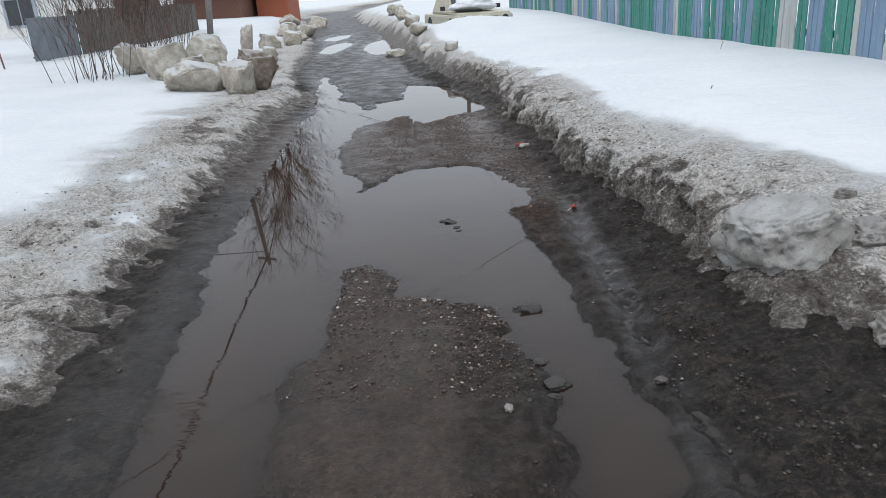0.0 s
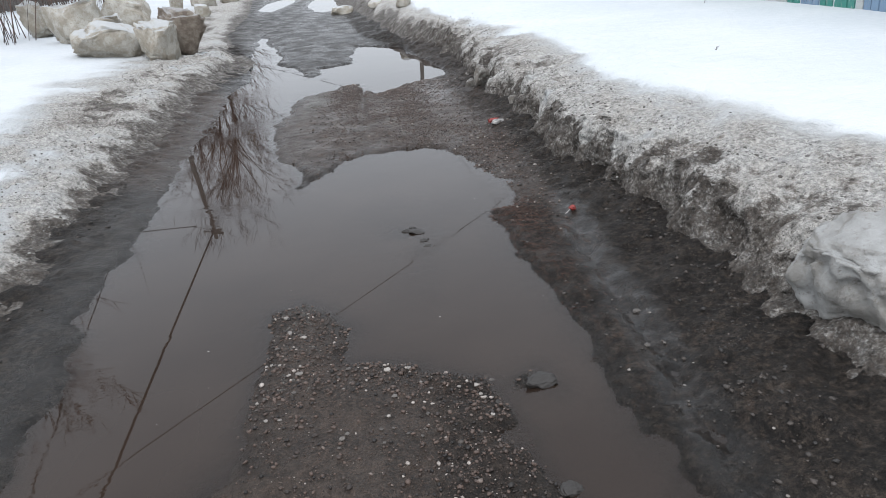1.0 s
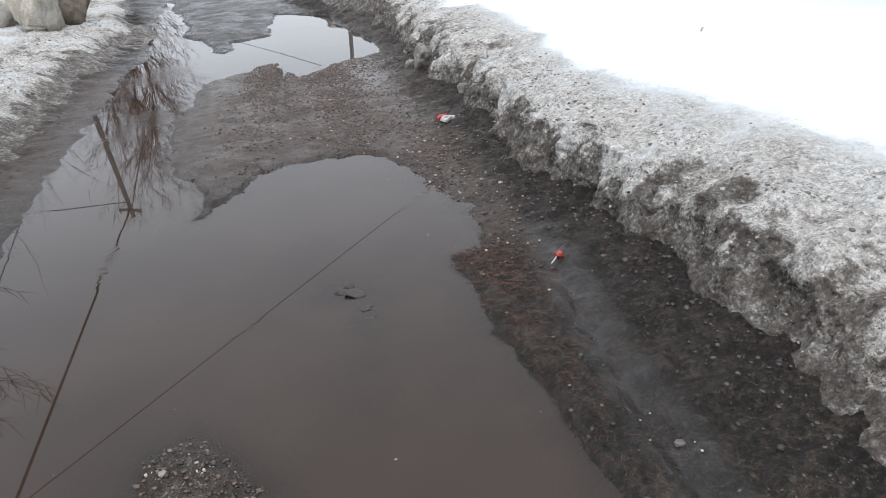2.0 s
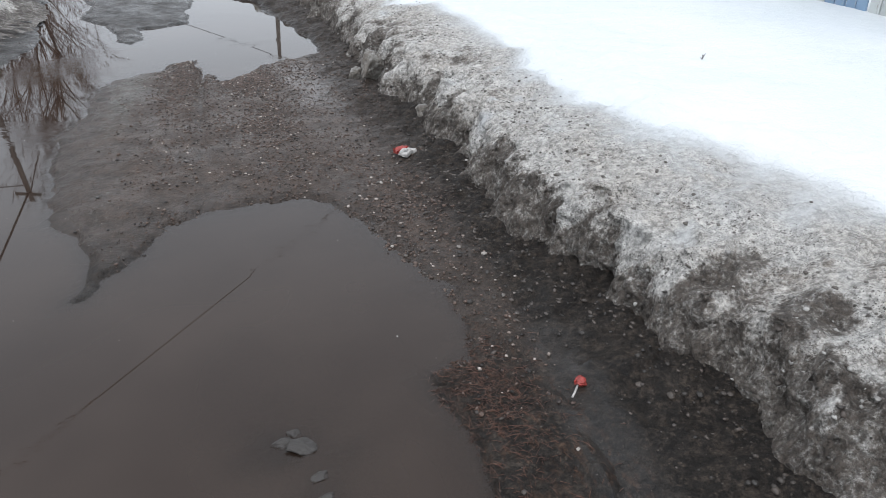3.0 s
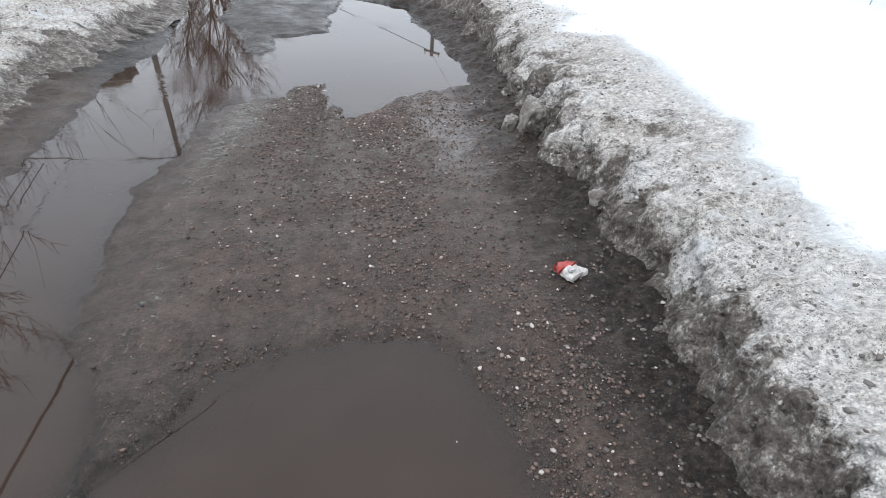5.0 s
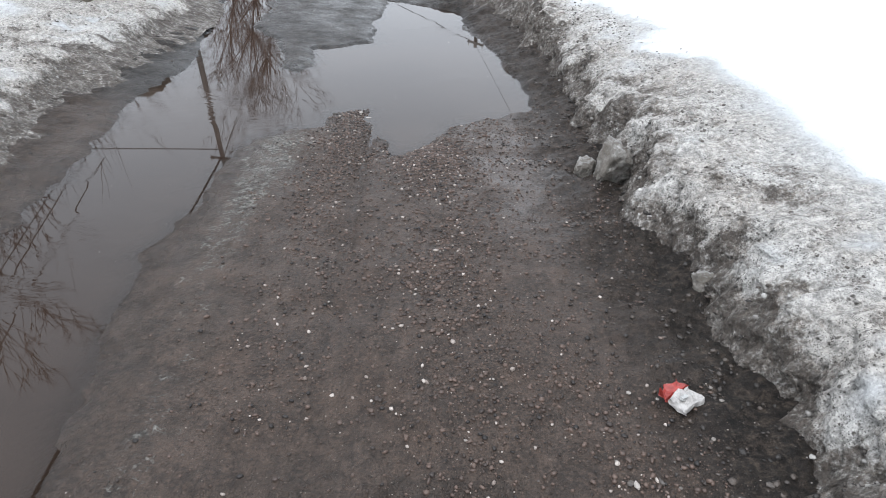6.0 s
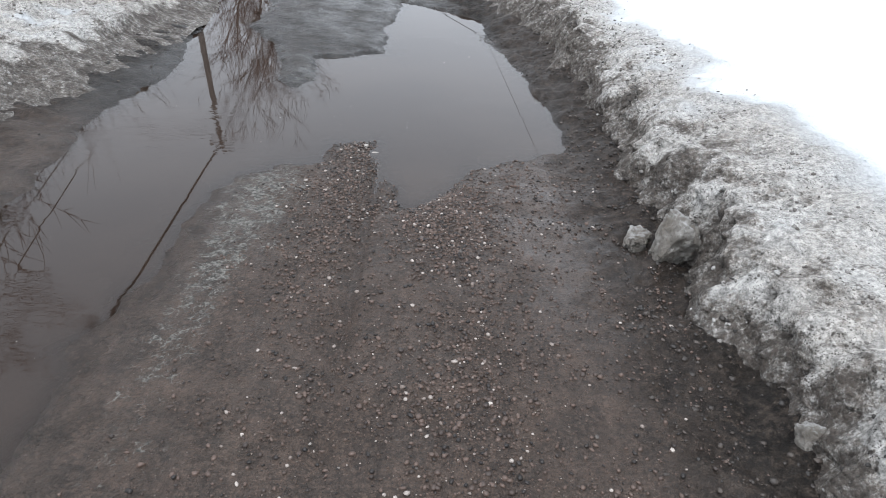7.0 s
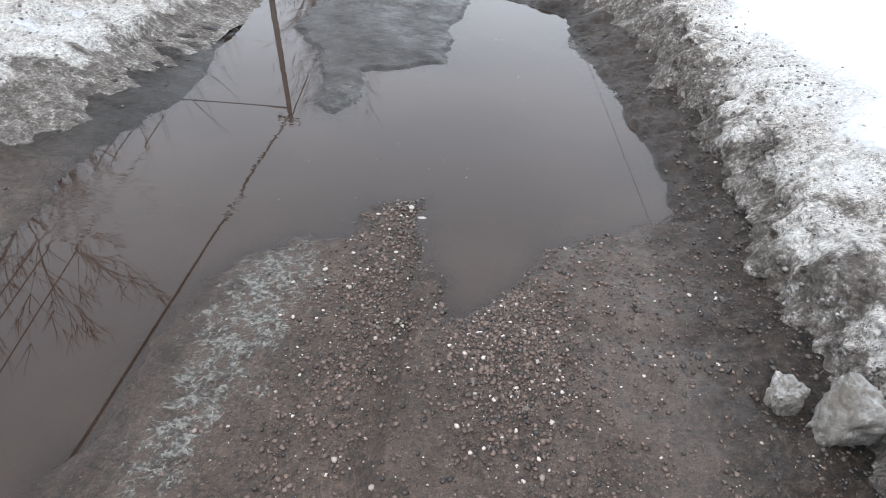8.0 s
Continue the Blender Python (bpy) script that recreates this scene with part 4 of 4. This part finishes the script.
# ---------- shrubs and trees ----------
def grow(bm, rng, p, way, length, radius, depth, sides=4, droop=0.0, spread=0.55, many=None):
    pts, rad = [p], [radius]
    for k in range(3):
        way = (way + Vector((rng.gauss(0, 0.10), rng.gauss(0, 0.10), rng.gauss(0.02, 0.06) - droop))).normalized()
        p = p + way * length / 3
        pts.append(p), rad.append(radius * (1 - 0.25 * (k + 1)))
    tube(bm, pts, rad, sides)
    if depth:
        for _ in range(rng.choice((3, 4, 4)) if many is None else many):
            k = rng.choice((1, 2, 2, 3))
            side = Vector((rng.gauss(0, 1), rng.gauss(0, 1), rng.gauss(0.15, 0.5))).normalized()
            grow(bm, rng, pts[k], (way + side * spread).normalized(), length * rng.uniform(0.45, 0.72), max(rad[k] * 0.6, 0.005 if many is None else 0.012), depth - 1, 3, droop, spread, many)


def shrub(x, y, h, seed, stems=11):
    rng = random.Random(seed)
    ob = thing("shrub", x, y, ground_top(x, y) - 0.05, "bare many-stemmed shrub standing in snow", "shrub", "roadside shrubs")
    for _ in range(stems):
        a, r = rng.uniform(0, 6.28), rng.uniform(0.05, 0.7)
        bm = bmesh.new()
        lean = Vector((0.16 * math.cos(a), 0.16 * math.sin(a), 1)).normalized()
        grow(bm, rng, Vector((r * math.cos(a), r * math.sin(a), 0)), lean, h * rng.uniform(0.5, 0.75), 0.012 * h / 5 * rng.uniform(0.6, 1.4), 2, 5, 0.0, 0.3)
        part("stem", bm, BARK if rng.random() < 0.65 else RED_TWIG, ob)


for k, (x, y, h) in enumerate(((-6.6, 13.6, 2.8), (-6.3, 14.9, 2.7), (-6.6, 16.6, 2.8), (-6.9, 18.4, 3.0), (-7.5, 21.0, 3.2))):
    shrub(x, y, h, 200 + k, 28)


def bare_tree(x, y, h, seed):
    rng = random.Random(seed)
    ob = thing("bare_tree", x, y, 0.2, "tall leafless reddish-brown tree beyond the fences", "tree", "far bare trees")
    bm = bmesh.new()
    pts = [Vector((0.15 * k * rng.uniform(-1, 1), 0.15 * k * rng.uniform(-1, 1), h * 0.8 * k / 6)) for k in range(7)]
    tube(bm, pts, [0.24 * (1 - 0.13 * k) * h / 17 for k in range(7)], 8)
    part("trunk", bm, BARK, ob)
    for k in range(1, 7):
        for _ in range(6):
            a = rng.uniform(0, 6.28)
            bm = bmesh.new()
            grow(bm, rng, pts[k], Vector((0.6 * math.cos(a), 0.6 * math.sin(a), 0.9)).normalized(), h * rng.uniform(0.2, 0.32), 0.06 * (h / 17) ** 2, 3, 4, -0.01, 0.6, 4)
            part("limb", bm, RED_TWIG, ob)


for x, y, h, s in ((-13.6, 58, 17.0, 1), (-16.8, 61, 15.0, 2), (-15.0, 66, 17.5, 3), (-12.9, 21.0, 10.5, 4)):
    bare_tree(x, y, h, 300 + s)


# ---------- poles and overhead cables ----------
def utility_pole(base, tip, label):
    ob = thing("utility_pole", base[0], base[1], base[2], label, "utility pole", "poles along the road")
    d = Vector(tip) - Vector(base)
    bm = bmesh.new()
    tube(bm, [d * (k / 6) for k in range(7)], [0.13 - 0.008 * k for k in range(7)], 12)
    part("pole", bm, POLE_WOOD, ob)
    bm = boxed(-0.42, 0.42, -0.04, 0.04, -0.05, 0.05, 0.008)
    bmesh.ops.transform(bm, matrix=Matrix.Translation(d * 0.965 + Vector((0, -0.13, 0))) @ pose(0, 0, 0, 0, -18, 25), verts=bm.verts)
    part("crossarm", bm, POLE_WOOD, ob)
    for s in (-0.36, 0.36):
        bm = bmesh.new()
        bmesh.ops.create_cone(bm, cap_ends=True, segments=10, radius1=0.04, radius2=0.025, depth=0.11, matrix=Matrix.Translation(d * 0.965 + Vector((s * 0.9, -0.13 + s * 0.4, 0.12 + s * 0.3))))
        part("insulator", bm, WALL_WHITE, ob, "white ceramic insulator")


utility_pole((-9.2, 29.8, 0.1), (-8.15, 29.6, 9.75), "weathered grey wooden utility pole leaning a little")
utility_pole((1.75, 37.0, 0.3), (1.6, 37.0, 6.7), "weathered grey wooden utility pole behind parked car")


def overhead_cable(a, b, sag, r):
    bm = bmesh.new()
    a, b = Vector(a), Vector(b)
    pts = [a.lerp(b, k / 24) - Vector((0, 0, sag * 4 * (k / 24) * (1 - k / 24))) for k in range(25)]
    tube(bm, pts, [r] * 25, 5)
    tagged(part("overhead_cable", bm, CABLE), "black overhead cable strung between poles", "cable", "overhead cables")


overhead_cable((-8.2, 29.5, 9.4), (-5.6, -12, 9.4), 0.03, 0.036)
overhead_cable((10.5, 27.4, 4.4), (-9.3, 0.2, 4.0), 0.05, 0.006)
overhead_cable((1.6, 36.9, 6.55), (5.4, -2, 6.6), 0.15, 0.006)
overhead_cable((-8.15, 29.65, 9.4), (-12.5, 62, 9.6), 0.3, 0.022)
overhead_cable((-8.2, 29.6, 9.1), (-24, 24.5, 8.2), 0.2, 0.02)
overhead_cable((1.6, 37, 6.5), (-12, 60, 6.5), 0.2, 0.016)
for dx in (0.0, 0.25, 0.75):
    overhead_cable((-9.3 + dx, 21.5, 6.0), (-5.9 + dx, 5.5, 6.0), 0.1, 0.012)


# ---------- fences, houses, car ----------
def painted_fence():
    """A plank fence of green, blue and white slats."""
    x0, y0, x1, y1 = 5.15, 6.0, 3.2, 30.0
    length, turn = math.hypot(x1 - x0, y1 - y0), math.degrees(math.atan2(y1 - y0, x1 - x0))
    ob = thing("plank_fence", x0, y0, 0.25, "weathered plank fence painted green, blue and white", "fence", turn=turn)
    slats = []
    for k in range(4):
        rng = random.Random(k)
        bm = boxed(0, 0.092, -0.012, 0.012, 0, 1.75 + 0.03 * k, 0.004)
        for v in bm.verts:
            v.co.x += 0.006 * rng.uniform(-1, 1)
        me = bpy.data.meshes.new("slat")
        bm.to_mesh(me)
        bm.free()
        slats.append(me)
    meshes = {}
    rng = random.Random(9)
    order = []
    while len(order) < 260:
        order += [rng.choice((GREEN, BLUE, BLUE, GREEN, WHITE_PAINT))] * rng.choice((1, 2, 3, 3, 4))
    s, k = 0.0, 0
    while s < length:
        paint = order[k % len(order)]
        key = (k % 4, paint.name)
        if key not in meshes:
            meshes[key] = slats[k % 4].copy()
            meshes[key].materials.append(paint)
        sl = new("slat", meshes[key])
        sl.parent = ob
        sl.matrix_local = pose(s, rng.uniform(-0.006, 0.006), rng.uniform(-0.04, 0.02), rng.uniform(-0.6, 0.6), 2.0 + rng.uniform(-1.2, 1.2), 0)
        s += 0.108 + rng.uniform(0, 0.016)
        k += 1
    for z in (0.45, 1.35):
        part("rail", boxed(0, length, -0.07, -0.03, z, z + 0.09, 0.005), DARK_WOOD, ob)
    for k in range(int(length / 2.4) + 1):
        part("post", boxed(k * 2.4 - 0.06, k * 2.4 + 0.06, -0.19, -0.07, -0.3, 1.7, 0.01), DARK_WOOD, ob)


painted_fence()


def left_fences():
    ob = thing("sheet_metal_gate", -10.8, 19.4, 0.38, "grey sheet metal gate with green posts", "gate", turn=88)
    part("panel", boxed(0, 2.4, 0, 0.012, 0, 1.12, 0.004), STEEL, ob)
    for z in (0.08, 1.0):
        part("rail", boxed(0, 2.4, 0.013, 0.05, z, z + 0.05), STEEL, ob)
    for s in (0.75, 2.45):
        part("post", boxed(s - 0.05, s + 0.05, 0.03, 0.12, -0.45, 1.15, 0.008), TEAL, ob, "green painted post")
    ob = thing("picket_fence", -10.7, 21.9, 0.35, "old dark grey plank fence behind shrubs", "fence", turn=88)
    rng = random.Random(4)
    me = bpy.data.meshes.new("slat")
    bm = boxed(0, 0.13, -0.012, 0.012, 0, 1.3, 0.004)
    bm.to_mesh(me)
    bm.free()
    me.materials.append(DARK_WOOD)
    for k in range(72):
        sl = new("slat", me)
        sl.parent = ob
        sl.matrix_local = pose(k * 0.142, rng.uniform(-0.01, 0.01), rng.uniform(-0.04, 0.06), 0, rng.uniform(-1, 1), 0)
    for z in (0.3, 0.95):
        part("rail", boxed(0, 10.2, 0.02, 0.06, z, z + 0.08), DARK_WOOD, ob)
    for k in range(5):
        part("post", boxed(k * 2.5 - 0.06, k * 2.5 + 0.06, 0.06, 0.18, -0.4, 1.3, 0.01), TEAL if k == 3 else DARK_WOOD, ob)
    ob = thing("iron_rod", -10.6, 17.6, 0.1, "thin rusty rod standing in the snow", "rod")
    bm = bmesh.new()
    tube(bm, [(0, 0, 0), (-0.02, 0, 0.3), (-0.05, 0, 0.72)], [0.02] * 3, 6)
    part("rod", bm, BROWN_WOOD, ob)


left_fences()


def house(x, y, w, d, h, wall, label, windows=(), turn=0.0, roof_h=1.8):
    ob = thing("house", x, y, 0.0, label, "house", turn=turn)
    part("wall", boxed(0, w, 0, d, 0, h, 0.02), wall, ob)
    bm = bmesh.new()
    v = [bm.verts.new(c) for c in ((-0.4, -0.5, h), (w + 0.4, -0.5, h), (w + 0.4, d + 0.5, h), (-0.4, d + 0.5, h), (-0.4, d / 2, h + roof_h), (w + 0.4, d / 2, h + roof_h))]
    for f in ((0, 1, 5, 4), (2, 3, 4, 5), (0, 4, 3), (1, 2, 5), (3, 2, 1, 0)):
        bm.faces.new([v[i] for i in f])
    part("roof", bm, ROOF, ob)
    part("eaves_board", boxed(-0.42, w + 0.42, -0.54, -0.50, h - 0.14, h + 0.06), BROWN_WOOD, ob)
    for wx, wz, ww, wh in windows:
        win = part("window", boxed(wx - ww / 2 - 0.12, wx + ww / 2 + 0.12, -0.06, -0.004, wz - wh / 2 - 0.12, wz + wh / 2 + 0.12, 0.01), TRIM_GREY, ob, "grey painted casing")
        for k in range(2):
            part("pane", boxed(wx - ww / 2 + k * ww / 2 + 0.03, wx - ww / 2 + (k + 1) * ww / 2 - 0.03, -0.075, -0.062, wz - wh / 2, wz + wh / 2), GLASS, win)
    return ob


house(-31.0, 34.0, 13.0, 8.0, 3.4, WALL_WHITE, "white plastered house with grey window casings", ((12.0, 1.75, 1.3, 1.1), (8.5, 1.75, 1.3, 1.1)))
house(-25.0, 46.0, 6.2, 5.0, 2.6, BROWN_WOOD, "dark brown boarded shed behind the fence", turn=0)
house(-15.4, 44.0, 3.9, 5.0, 2.4, BROWN_WOOD, "dark brown boarded outbuilding beyond the snow", turn=0)
house(-11.2, 47.0, 2.0, 4.0, 2.4, BRICK, "small orange-red brick building beyond the snow", turn=0)


def parked_car(x, y, z, turn):
    """An old saloon snowed in, with its bonnet towards the road."""
    ob = thing("parked_car", x, y, z, "old beige car half buried in snow", "car", turn=turn)
    bm = boxed(-0.82, 0.82, -2.0, 2.0, 0.15, 0.66, 0.07)
    part("body", bm, CAR_PAINT, ob)
    bm = boxed(-0.76, 0.76, -1.95, -0.75, 0.64, 0.76, 0.05)
    for v in bm.verts:
        if v.co.y < -1.5:
            v.co.z -= 0.05
    part("bonnet", bm, CAR_PAINT, ob)
    bm = boxed(-0.72, 0.72, -0.8, 1.3, 0.66, 1.22, 0.06)
    for v in bm.verts:
        if v.co.z > 1.0:
            v.co.x *= 0.82
            v.co.y = v.co.y * 0.72 + 0.15
    part("cabin", bm, CAR_PAINT, ob)
    bm = boxed(-0.6, 0.6, -0.01, 0.01, -0.22, 0.22)
    bmesh.ops.transform(bm, matrix=Matrix.Translation((0, -0.66, 0.95)) @ Matrix.Rotation(radians(-33), 4, "X"), verts=bm.verts)
    part("windscreen", bm, GLASS, ob, "dark windscreen")
    part("bumper", boxed(-0.84, 0.84, -2.1, -1.96, 0.28, 0.42, 0.03), STEEL, ob)
    part("grille", boxed(-0.35, 0.35, -2.03, -1.99, 0.45, 0.6, 0.01), RUBBER, ob)
    for s in (-1, 1):
        bm = bmesh.new()
        bmesh.ops.create_cone(bm, cap_ends=True, segments=20, radius1=0.09, radius2=0.09, depth=0.05, matrix=Matrix.Translation((s * 0.58, -2.0, 0.54)) @ Matrix.Rotation(radians(90), 4, "X"))
        part("headlight", bm, GLASS, ob)
        part("mirror", boxed(s * 0.86 - 0.07, s * 0.86 + 0.07, -0.62, -0.54, 0.78, 0.9, 0.02), RUBBER, ob)
        for wy in (-1.25, 1.2):
            bm = bmesh.new()
            bmesh.ops.create_cone(bm, cap_ends=True, segments=24, radius1=0.29, radius2=0.29, depth=0.17, matrix=Matrix.Translation((s * 0.74, wy, 0.29)) @ Matrix.Rotation(radians(90), 4, "Y"))
            part("wheel", bm, RUBBER, ob)


parked_car(1.0, 22.2, 0.22, 14)
chunk("snow_heap", 1.15, 20.9, 1.15, 0.8, 0.36, 17, "rounded heap of snow lying on the car", FRESH_SNOW, 14, 0, 0.95, 0.0, 4).location.z = 0.93
